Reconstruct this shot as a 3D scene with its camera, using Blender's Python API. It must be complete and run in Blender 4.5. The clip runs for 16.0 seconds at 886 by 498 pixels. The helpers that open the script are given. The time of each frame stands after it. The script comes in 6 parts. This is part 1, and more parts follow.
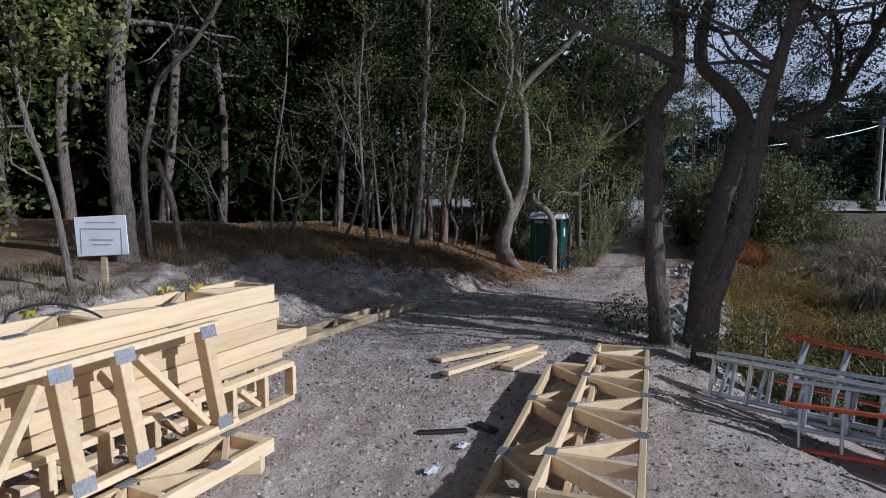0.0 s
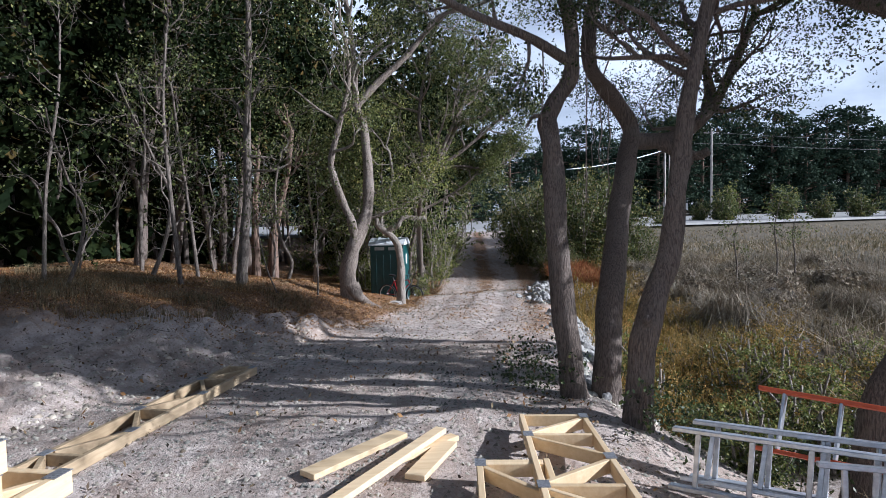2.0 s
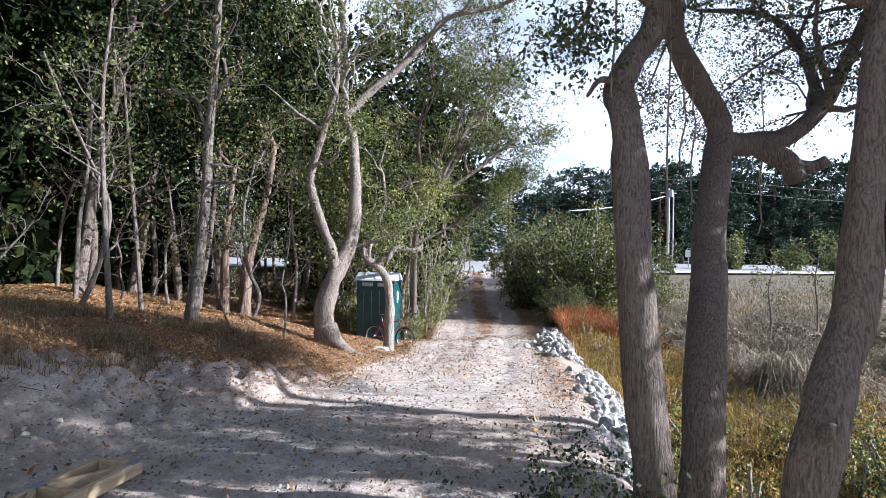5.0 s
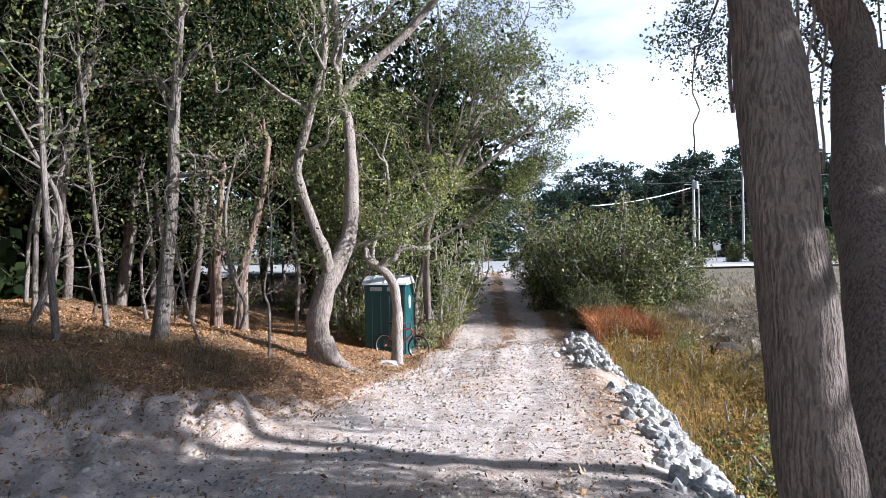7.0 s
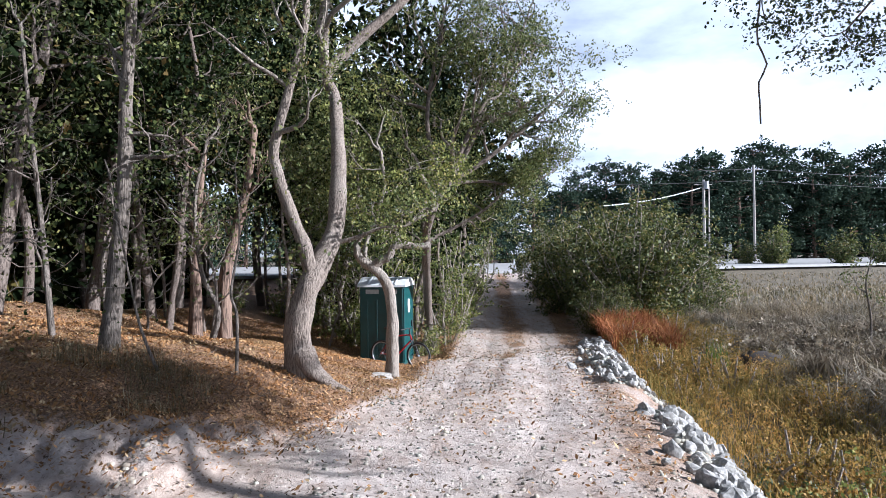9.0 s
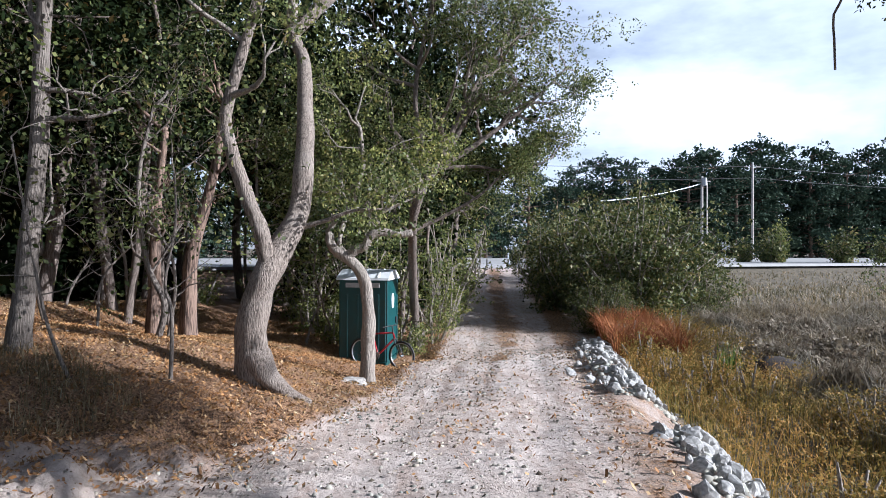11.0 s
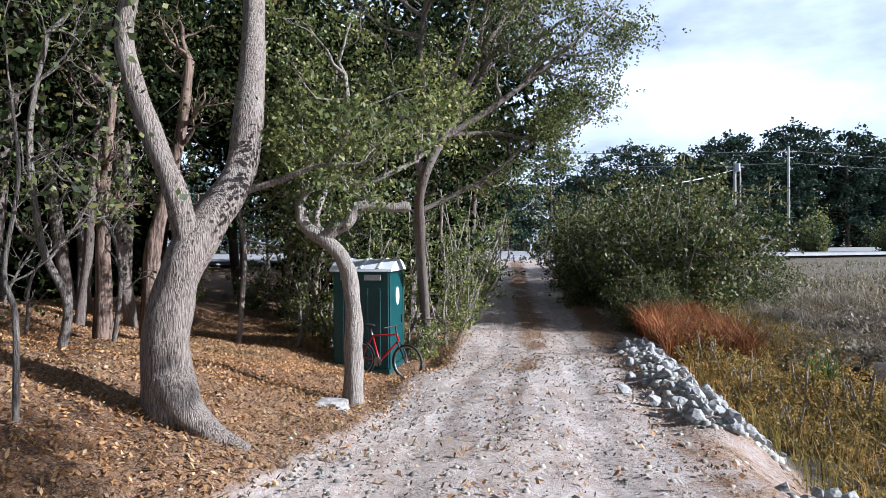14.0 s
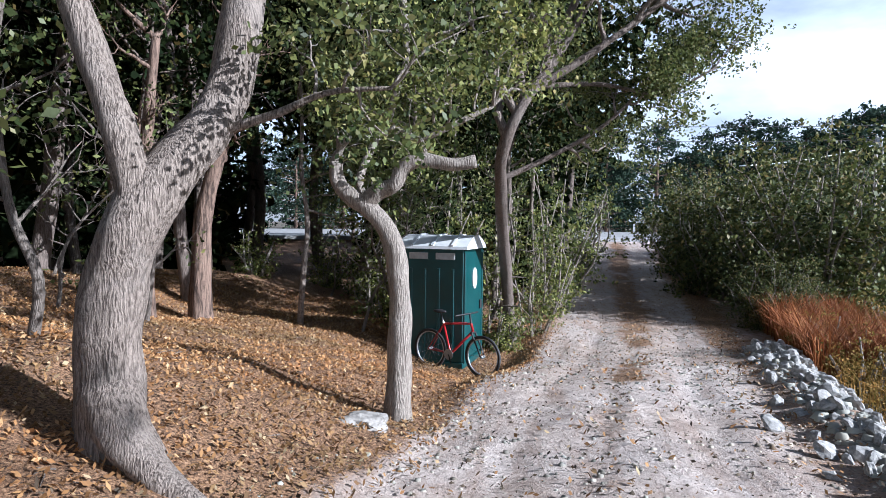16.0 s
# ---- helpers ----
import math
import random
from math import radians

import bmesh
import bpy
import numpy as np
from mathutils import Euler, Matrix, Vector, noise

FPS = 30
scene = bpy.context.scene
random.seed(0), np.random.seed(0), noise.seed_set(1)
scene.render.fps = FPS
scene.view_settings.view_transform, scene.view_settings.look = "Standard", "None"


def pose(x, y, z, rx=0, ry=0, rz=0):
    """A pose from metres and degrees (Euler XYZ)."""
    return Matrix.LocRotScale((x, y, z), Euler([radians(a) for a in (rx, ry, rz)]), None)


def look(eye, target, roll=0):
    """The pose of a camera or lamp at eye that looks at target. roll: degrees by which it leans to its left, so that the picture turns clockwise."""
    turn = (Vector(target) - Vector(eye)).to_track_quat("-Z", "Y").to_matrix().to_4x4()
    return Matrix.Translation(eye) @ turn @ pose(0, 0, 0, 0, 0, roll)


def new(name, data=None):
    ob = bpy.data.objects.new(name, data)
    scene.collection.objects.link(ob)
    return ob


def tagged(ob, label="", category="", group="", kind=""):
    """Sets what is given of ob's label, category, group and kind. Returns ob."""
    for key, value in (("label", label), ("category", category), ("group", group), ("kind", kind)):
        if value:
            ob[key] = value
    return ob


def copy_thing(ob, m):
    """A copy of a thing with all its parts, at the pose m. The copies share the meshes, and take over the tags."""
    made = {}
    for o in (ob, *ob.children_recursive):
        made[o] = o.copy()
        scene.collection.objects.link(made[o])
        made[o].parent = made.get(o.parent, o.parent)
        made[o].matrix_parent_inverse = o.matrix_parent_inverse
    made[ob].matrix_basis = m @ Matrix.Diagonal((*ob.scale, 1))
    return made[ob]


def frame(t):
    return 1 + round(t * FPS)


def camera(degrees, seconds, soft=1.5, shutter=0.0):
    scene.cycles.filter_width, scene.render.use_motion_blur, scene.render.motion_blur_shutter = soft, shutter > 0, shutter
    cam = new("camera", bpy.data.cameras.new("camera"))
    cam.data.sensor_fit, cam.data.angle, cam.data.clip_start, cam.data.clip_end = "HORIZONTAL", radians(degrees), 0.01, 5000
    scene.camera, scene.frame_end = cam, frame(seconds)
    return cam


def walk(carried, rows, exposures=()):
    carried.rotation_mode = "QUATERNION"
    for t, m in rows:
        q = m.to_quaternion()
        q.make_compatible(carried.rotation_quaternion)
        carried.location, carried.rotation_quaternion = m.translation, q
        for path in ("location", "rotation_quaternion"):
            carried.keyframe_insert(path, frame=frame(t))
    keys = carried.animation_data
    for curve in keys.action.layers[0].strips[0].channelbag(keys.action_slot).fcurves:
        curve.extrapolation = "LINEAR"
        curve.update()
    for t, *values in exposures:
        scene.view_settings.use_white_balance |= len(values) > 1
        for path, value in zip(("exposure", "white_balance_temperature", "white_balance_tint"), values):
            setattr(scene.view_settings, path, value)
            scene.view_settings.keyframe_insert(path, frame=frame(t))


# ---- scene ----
cam = camera(71.7, 16.0, 0.75)
PATH = [
    (0, (-0.536, 1.334, 1.68), (-0.946, 3.282, 1.48), 0.3),
    (0.5, (-0.689, 1.909, 1.666), (-0.735, 3.902, 1.502), 1.5),
    (1, (-0.833, 2.343, 1.665), (-0.853, 4.336, 1.496), -1.2),
    (1.5, (-1.045, 2.75, 1.675), (-0.924, 4.74, 1.514), -1.7),
    (2, (-1.185, 3.16, 1.671), (-1.031, 5.151, 1.548), -1.1),
    (2.5, (-1.263, 3.579, 1.66), (-1.058, 5.567, 1.579), 0.9),
    (3, (-1.326, 3.992, 1.642), (-1.043, 5.97, 1.557), 0.6),
    (3.5, (-1.32, 4.409, 1.603), (-1.061, 6.392, 1.616), 1.2),
    (3.7, (-1.293, 4.559, 1.589), (-1.057, 6.545, 1.577), 0.9),
    (6, (-0.896, 6.422, 1.453), (-0.771, 8.419, 1.468), 0.9),
    (6.5, (-0.828, 6.885, 1.438), (-0.774, 8.884, 1.426), -2.3),
    (7, (-0.793, 7.286, 1.421), (-0.685, 9.283, 1.432), -0.6),
    (7.5, (-0.735, 7.672, 1.415), (-0.621, 9.669, 1.419), -0.9),
    (8, (-0.702, 8.037, 1.403), (-0.625, 10.036, 1.382), -2.0),
    (8.5, (-0.685, 8.358, 1.368), (-0.578, 10.354, 1.396), -1.0),
    (9, (-0.653, 8.68, 1.341), (-0.56, 10.678, 1.36), -0.6),
    (11.5, (-0.353, 10.293, 1.247), (-0.234, 12.289, 1.235), 0.5),
    (12, (-0.274, 10.655, 1.227), (-0.151, 12.65, 1.176), 0.7),
    (12.5, (-0.208, 11.049, 1.189), (-0.157, 13.048, 1.236), 0.7),
    (13, (-0.16, 11.495, 1.151), (-0.094, 13.493, 1.143), -0.4),
    (13.5, (-0.177, 11.917, 1.093), (-0.125, 13.916, 1.073), -0.1),
    (14, (-0.154, 12.339, 1.056), (-0.11, 14.339, 1.041), -0.4),
    (14.5, (-0.137, 12.793, 1.049), (-0.079, 14.792, 1.046), -0.7),
    (15, (-0.122, 13.283, 1.056), (-0.217, 15.277, 0.932), -2.3),
    (15.5, (-0.012, 13.713, 1.024), (-0.283, 15.69, 0.891), -1.0),
    (16, (0.072, 14.143, 0.971), (-0.197, 16.123, 0.887), 0.7),
]
walk(cam, [(t, look(eye, target, roll)) for t, eye, target, roll in PATH],
     [(0, -0.33, 5250, 13), (0.5, -0.25, 5250, 13), (1.5, 0.3, 5350, 13), (2.5, 0.85, 5450, 13), (3.5, 1.2, 5450, 13), (6, 1.48, 5500, 13), (9, 1.2, 5500, 13), (12.5, 1.0, 5450, 12), (16, 1.04, 5300, 12)])

# ---- world, sun ----
SUN_TO = Vector((0.98, -0.2, 0.0)).normalized() * math.cos(radians(25)) + Vector((0, 0, math.sin(radians(25))))
world = bpy.data.worlds.new("sky")
scene.world = world
world.use_nodes = True
wn, wl = world.node_tree.nodes, world.node_tree.links
sky = wn.new("ShaderNodeTexSky")
sky.sky_type, sky.sun_disc = "NISHITA", False
sky.sun_elevation, sky.sun_rotation = radians(25), math.atan2(SUN_TO.x, SUN_TO.y)
wcoord = wn.new("ShaderNodeTexCoord")
wmap = wn.new("ShaderNodeMapping")
wmap.inputs["Scale"].default_value = (1.0, 1.0, 2.6)
wl.new(wcoord.outputs["Generated"], wmap.inputs["Vector"])
cloud = wn.new("ShaderNodeTexNoise")
cloud.inputs["Scale"].default_value, cloud.inputs["Detail"].default_value, cloud.inputs["Roughness"].default_value = 1.7, 7, 0.55
wl.new(wmap.outputs["Vector"], cloud.inputs["Vector"])
wr = wn.new("ShaderNodeValToRGB")
wr.color_ramp.elements[0].position, wr.color_ramp.elements[1].position = 0.46, 0.66
wr.color_ramp.elements[0].color = (0.3, 0.3, 0.3, 1)
wl.new(cloud.outputs["Fac"], wr.inputs["Fac"])
wmix = wn.new("ShaderNodeMix")
wmix.data_type = "RGBA"
wsep, wlow, wmul = wn.new("ShaderNodeSeparateXYZ"), wn.new("ShaderNodeMapRange"), wn.new("ShaderNodeMath")
wl.new(wcoord.outputs["Generated"], wsep.inputs[0])
wl.new(wsep.outputs["Z"], wlow.inputs["Value"])
wlow.inputs["From Min"].default_value, wlow.inputs["From Max"].default_value = 0.25, 0.8
wlow.inputs["To Min"].default_value, wlow.inputs["To Max"].default_value = 1.0, 0.08
wmul.operation = "MULTIPLY"
wl.new(wr.outputs["Color"], wmul.inputs[0])
wl.new(wlow.outputs["Result"], wmul.inputs[1])
wl.new(wmul.outputs[0], wmix.inputs[0])
wl.new(sky.outputs["Color"], wmix.inputs[6])
wmix.inputs[7].default_value = (20.0, 21.2, 23.0, 1)
wbg = wn["Background"]
wbg.inputs["Strength"].default_value = 0.033
wl.new(wmix.outputs[2], wbg.inputs["Color"])
sun_data = bpy.data.lights.new("sun", "SUN")
sun_data.energy, sun_data.angle, sun_data.color = 5.0, radians(0.5), (1.0, 0.95, 0.88)
sun_lamp = new("sun", sun_data)
sun_lamp.matrix_world = look(SUN_TO * 50, (0, 0, 0))

# ---- materials ----


def mat(name, rough=0.8, metal=0.0):
    m = bpy.data.materials.new(name)
    m.use_nodes = True
    b = m.node_tree.nodes["Principled BSDF"]
    b.inputs["Roughness"].default_value, b.inputs["Metallic"].default_value = rough, metal
    return m, m.node_tree.nodes, m.node_tree.links, b


def noise_node(n, l, scale, detail=6, rough=0.6, stretch=(1, 1, 1), coord="Object"):
    tc, mp, nz = n.new("ShaderNodeTexCoord"), n.new("ShaderNodeMapping"), n.new("ShaderNodeTexNoise")
    mp.inputs["Scale"].default_value = stretch
    nz.inputs["Scale"].default_value, nz.inputs["Detail"].default_value, nz.inputs["Roughness"].default_value = scale, detail, rough
    l.new(tc.outputs[coord], mp.inputs["Vector"])
    l.new(mp.outputs["Vector"], nz.inputs["Vector"])
    return nz.outputs["Fac"]


def ramp(n, l, fac, stops):
    r = n.new("ShaderNodeValToRGB")
    el = r.color_ramp.elements
    while len(el) < len(stops):
        el.new(0.5)
    for e, (p, c) in zip(el, stops):
        e.position, e.color = p, (*c, 1)
    l.new(fac, r.inputs["Fac"])
    return r.outputs["Color"]


def blend(n, l, fac, a, b, mode="MIX"):
    m = n.new("ShaderNodeMix")
    m.data_type, m.blend_type = "RGBA", mode
    for sock, v in ((m.inputs[0], fac), (m.inputs[6], a), (m.inputs[7], b)):
        if isinstance(v, bpy.types.NodeSocket):
            l.new(v, sock)
        else:
            sock.default_value = v if not isinstance(v, tuple) else (*v, 1)
    return m.outputs[2]


def bump(n, l, b, height, strength, distance=0.02):
    bp = n.new("ShaderNodeBump")
    bp.inputs["Strength"].default_value, bp.inputs["Distance"].default_value = strength, distance
    l.new(height, bp.inputs["Height"])
    l.new(bp.outputs["Normal"], b.inputs["Normal"])


def plain(name, color, rough=0.6, metal=0.0, vary=0.12, scale=14.0, stretch=(1, 1, 1), relief=0.1):
    m, n, l, b = mat(name, rough, metal)
    lo, hi = tuple(c * (1 - vary * 1.6) for c in color), tuple(min(1, c * (1 + vary)) for c in color)
    f = noise_node(n, l, scale, stretch=stretch)
    g = noise_node(n, l, scale * 0.17)
    c1 = ramp(n, l, f, [(0.3, lo), (0.7, hi)])
    c2 = ramp(n, l, g, [(0.35, (0.82, 0.82, 0.82)), (0.65, (1, 1, 1))])
    l.new(blend(n, l, 1.0, c1, c2, "MULTIPLY"), b.inputs["Base Color"])
    if relief:
        bump(n, l, b, f, relief, 0.01)
    return m


def leaf_mat(name, stops, rough=0.6, through_light=0.25, gloss=0.28, tints=((0.55, 0.62, 0.6), (1.15, 1.08, 0.92)), patch=0.6):
    m, n, l, b = mat(name, rough)
    b.inputs["Specular IOR Level"].default_value = gloss
    geo = n.new("ShaderNodeNewGeometry")
    c = ramp(n, l, geo.outputs["Random Per Island"], stops)
    g = noise_node(n, l, patch, 3)
    tint = ramp(n, l, g, [(0.32, tints[0]), (0.68, tints[1])])
    col = blend(n, l, 1.0, c, tint, "MULTIPLY")
    l.new(col, b.inputs["Base Color"])
    if through_light:
        tr, mx = n.new("ShaderNodeBsdfTranslucent"), n.new("ShaderNodeMixShader")
        l.new(col, tr.inputs["Color"])
        mx.inputs[0].default_value = through_light
        l.new(b.outputs[0], mx.inputs[1])
        l.new(tr.outputs[0], mx.inputs[2])
        l.new(mx.outputs[0], n["Material Output"].inputs["Surface"])
    return m


def bark_mat(name, dark, light, patch, ridges=34.0):
    m, n, l, b = mat(name, 0.92)
    b.inputs["Specular IOR Level"].default_value = 0.2
    tc, mp, ri = n.new("ShaderNodeTexCoord"), n.new("ShaderNodeMapping"), n.new("ShaderNodeTexNoise")
    wob = n.new("ShaderNodeTexNoise")
    wob.inputs["Scale"].default_value, wob.inputs["Detail"].default_value = 9, 3
    l.new(tc.outputs["Object"], wob.inputs["Vector"])
    shift = n.new("ShaderNodeVectorMath")
    shift.operation = "MULTIPLY_ADD"
    l.new(wob.outputs["Color"], shift.inputs[0])
    shift.inputs[1].default_value = (0.035, 0.035, 0.0)
    l.new(tc.outputs["Object"], shift.inputs[2])
    mp.inputs["Scale"].default_value = (1, 1, 0.1)
    l.new(shift.outputs[0], mp.inputs["Vector"])
    ri.inputs["Scale"].default_value, ri.inputs["Detail"].default_value, ri.inputs["Roughness"].default_value = ridges, 3, 0.55
    l.new(mp.outputs["Vector"], ri.inputs["Vector"])
    fine = noise_node(n, l, 90, 4, 0.7, (1, 1, 0.6))
    g = noise_node(n, l, 2.6, 5)
    crack = ramp(n, l, ri.outputs["Fac"], [(0.38, (0, 0, 0)), (0.55, (1, 1, 1))])
    face = ramp(n, l, fine, [(0.3, tuple(v * 0.68 for v in light)), (0.7, tuple(min(1, v * 1.15) for v in light))])
    c = blend(n, l, crack, dark, face)
    p = ramp(n, l, g, [(0.52, (0, 0, 0)), (0.66, (0.35, 0.35, 0.35))])
    l.new(blend(n, l, p, c, patch), b.inputs["Base Color"])
    h = n.new("ShaderNodeMath")
    h.operation = "MULTIPLY_ADD"
    l.new(fine, h.inputs[0])
    h.inputs[1].default_value = 0.3
    l.new(ri.outputs["Fac"], h.inputs[2])
    bump(n, l, b, h.outputs[0], 1.0, 0.03)
    return m


BARK = bark_mat("oak_bark", (0.115, 0.092, 0.077), (0.325, 0.27, 0.226), (0.345, 0.305, 0.27), 84)
BARK_DARK = bark_mat("dark_oak_bark", (0.1, 0.08, 0.068), (0.22, 0.178, 0.15), (0.24, 0.21, 0.185), 95)
BARK_PALE = bark_mat("pale_bark", (0.19, 0.16, 0.135), (0.36, 0.315, 0.268), (0.40, 0.365, 0.32), 80)
# Darker copy of the pale bark; the wood's shade is in its colour.
BARK_SHADED = bark_mat("shaded_sapling_bark", (0.11, 0.092, 0.076), (0.235, 0.2, 0.17), (0.30, 0.27, 0.24), 80)
BARK_PINE = bark_mat("pine_bark", (0.07, 0.05, 0.04), (0.24, 0.165, 0.125), (0.30, 0.22, 0.17), 26)
OAK_LEAF = leaf_mat("oak_leaf", [(0.0, (0.018, 0.032, 0.012)), (0.45, (0.05, 0.078, 0.026)), (0.85, (0.11, 0.14, 0.05)), (1.0, (0.20, 0.19, 0.07))], 0.45, 0.25, 0.4)
# Near-black greens: the wood's deep shade is put into the leaf colour.
SHADED_LEAF = leaf_mat("shaded_leaf", [(0.0, (0.008, 0.015, 0.006)), (0.55, (0.014, 0.023, 0.008)), (0.92, (0.03, 0.042, 0.013)), (1.0, (0.12, 0.08, 0.03))], 0.75, 0.05, 0.06)
# Brighter copy for the wood's edge; sunlight is put into its colour.
EDGE_LEAF = leaf_mat("edge_leaf", [(0.0, (0.025, 0.04, 0.014)), (0.45, (0.12, 0.15, 0.05)), (0.82, (0.23, 0.255, 0.092)), (1.0, (0.31, 0.28, 0.12))], 0.5, 0.38, 0.3)
SHRUB_LEAF = leaf_mat("shrub_leaf", [(0.0, (0.04, 0.058, 0.018)), (0.5, (0.19, 0.22, 0.068)), (0.85, (0.36, 0.38, 0.125)), (1.0, (0.5, 0.43, 0.19))], 0.55, 0.4, 0.3)
BUSH_LEAF = leaf_mat("bush_leaf", [(0.0, (0.03, 0.045, 0.016)), (0.5, (0.105, 0.13, 0.042)), (0.85, (0.22, 0.225, 0.08)), (1.0, (0.36, 0.27, 0.12))], 0.55, 0.25, 0.3)
# Bluish, low-contrast greens put distance haze into the leaf colour.
HAZY_LEAF = leaf_mat("hazy_far_foliage", [(0.0, (0.03, 0.05, 0.036)), (0.6, (0.042, 0.068, 0.046)), (1.0, (0.062, 0.088, 0.055))], 0.8, 0.1, 0.06, ((0.75, 0.8, 0.85), (1.1, 1.05, 0.95)), 0.15)
DRY_LEAF = leaf_mat("dry_leaf", [(0.0, (0.16, 0.08, 0.035)), (0.4, (0.36, 0.185, 0.08)), (0.8, (0.50, 0.29, 0.14)), (1.0, (0.62, 0.47, 0.30))], 0.7, 0.1)
TAN_GRASS = leaf_mat("tan_grass", [(0.0, (0.10, 0.08, 0.045)), (0.4, (0.22, 0.165, 0.095)), (0.8, (0.34, 0.26, 0.16)), (1.0, (0.5, 0.42, 0.31))], 0.7, 0.2)
GREY_GRASS = leaf_mat("grey_grass", [(0.0, (0.13, 0.10, 0.08)), (0.5, (0.26, 0.21, 0.165)), (1.0, (0.46, 0.40, 0.33))], 0.75, 0.2)
GOLD_WEED = leaf_mat("golden_weed", [(0.0, (0.08, 0.08, 0.025)), (0.4, (0.26, 0.19, 0.058)), (0.75, (0.43, 0.30, 0.115)), (1.0, (0.58, 0.37, 0.16))], 0.65, 0.35, 0.2, ((0.66, 0.76, 0.6), (1.2, 0.98, 0.76)), 0.7)
FAR_GRASS = leaf_mat("far_grass", [(0.0, (0.13, 0.11, 0.06)), (0.4, (0.25, 0.205, 0.13)), (0.8, (0.38, 0.31, 0.235)), (1.0, (0.5, 0.43, 0.36))], 0.75, 0.25)
RUST_GRASS = leaf_mat("rust_grass", [(0.0, (0.16, 0.05, 0.02)), (0.5, (0.32, 0.11, 0.04)), (1.0, (0.45, 0.2, 0.08))], 0.7, 0.2)
REED = leaf_mat("reed", [(0.0, (0.05, 0.10, 0.015)), (1.0, (0.16, 0.24, 0.04))], 0.5, 0.3)
LIMESTONE = plain("limestone", (0.40, 0.39, 0.37), 0.9, vary=0.34, scale=2.6, relief=0.6)
STEEL = plain("galvanised_plate", (0.38, 0.39, 0.41), 0.5, 0.6, vary=0.15, scale=60, relief=0.3)
ALU = plain("aluminium", (0.62, 0.64, 0.67), 0.42, 0.85, vary=0.12, scale=30, relief=0.05)
ORANGE = plain("orange_fibreglass", (0.62, 0.11, 0.035), 0.5, vary=0.12)
YELLOW = plain("yellow_plastic", (0.75, 0.68, 0.04), 0.45, vary=0.05, relief=0)
BLACK = plain("black_rubber", (0.02, 0.02, 0.022), 0.6, vary=0.2)
WHITE = plain("white_board", (0.78, 0.79, 0.80), 0.5, vary=0.05, scale=5, relief=0)
GREY_INK = plain("grey_print", (0.35, 0.37, 0.40), 0.6, vary=0.05, relief=0)
TEAL = plain("teal_plastic", (0.005, 0.062, 0.064), 0.38, vary=0.12, scale=4, relief=0.03)
ROOF_WHITE = plain("translucent_white_plastic", (0.72, 0.74, 0.74), 0.4, vary=0.06, scale=6, relief=0.02)
RED = plain("red_paint", (0.42, 0.018, 0.022), 0.3, vary=0.06, relief=0)
CHROME = plain("chrome", (0.7, 0.7, 0.72), 0.2, 1.0, vary=0.05, relief=0)
CONCRETE_POLE = plain("weathered_pole", (0.42, 0.39, 0.36), 0.85, vary=0.15, scale=12, stretch=(1, 1, 0.1), relief=0.2)
ASPHALT = plain("sunlit_asphalt", (0.36, 0.355, 0.345), 0.85, vary=0.08, scale=3, relief=0.05)
# Peat mud, darkened so its colour carries the undercut's shadow.
MUD = plain("shadowed_mud", (0.03, 0.022, 0.017), 0.97, vary=0.3, scale=6, relief=0.3)


def wood_mat(name, lo, hi):
    m, n, l, b = mat(name, 0.62)
    f = noise_node(n, l, 4, 5, 0.6, (0.6, 6, 6), "Object")
    k = noise_node(n, l, 3.0, 3)
    info = n.new("ShaderNodeObjectInfo")
    c = ramp(n, l, f, [(0.3, lo), (0.7, hi)])
    r = ramp(n, l, info.outputs["Random"], [(0.0, (0.82, 0.78, 0.72)), (1.0, (1.05, 1.03, 1.0))])
    kn = ramp(n, l, k, [(0.24, (0.5, 0.35, 0.22)), (0.30, (1, 1, 1))])
    l.new(blend(n, l, 1.0, blend(n, l, 1.0, c, r, "MULTIPLY"), kn, "MULTIPLY"), b.inputs["Base Color"])
    bump(n, l, b, f, 0.12, 0.004)
    return m


WOOD = wood_mat("fresh_pine_lumber", (0.66, 0.49, 0.29), (0.80, 0.65, 0.43))
WOOD_GREY = wood_mat("weathered_lumber", (0.34, 0.25, 0.15), (0.55, 0.44, 0.29))


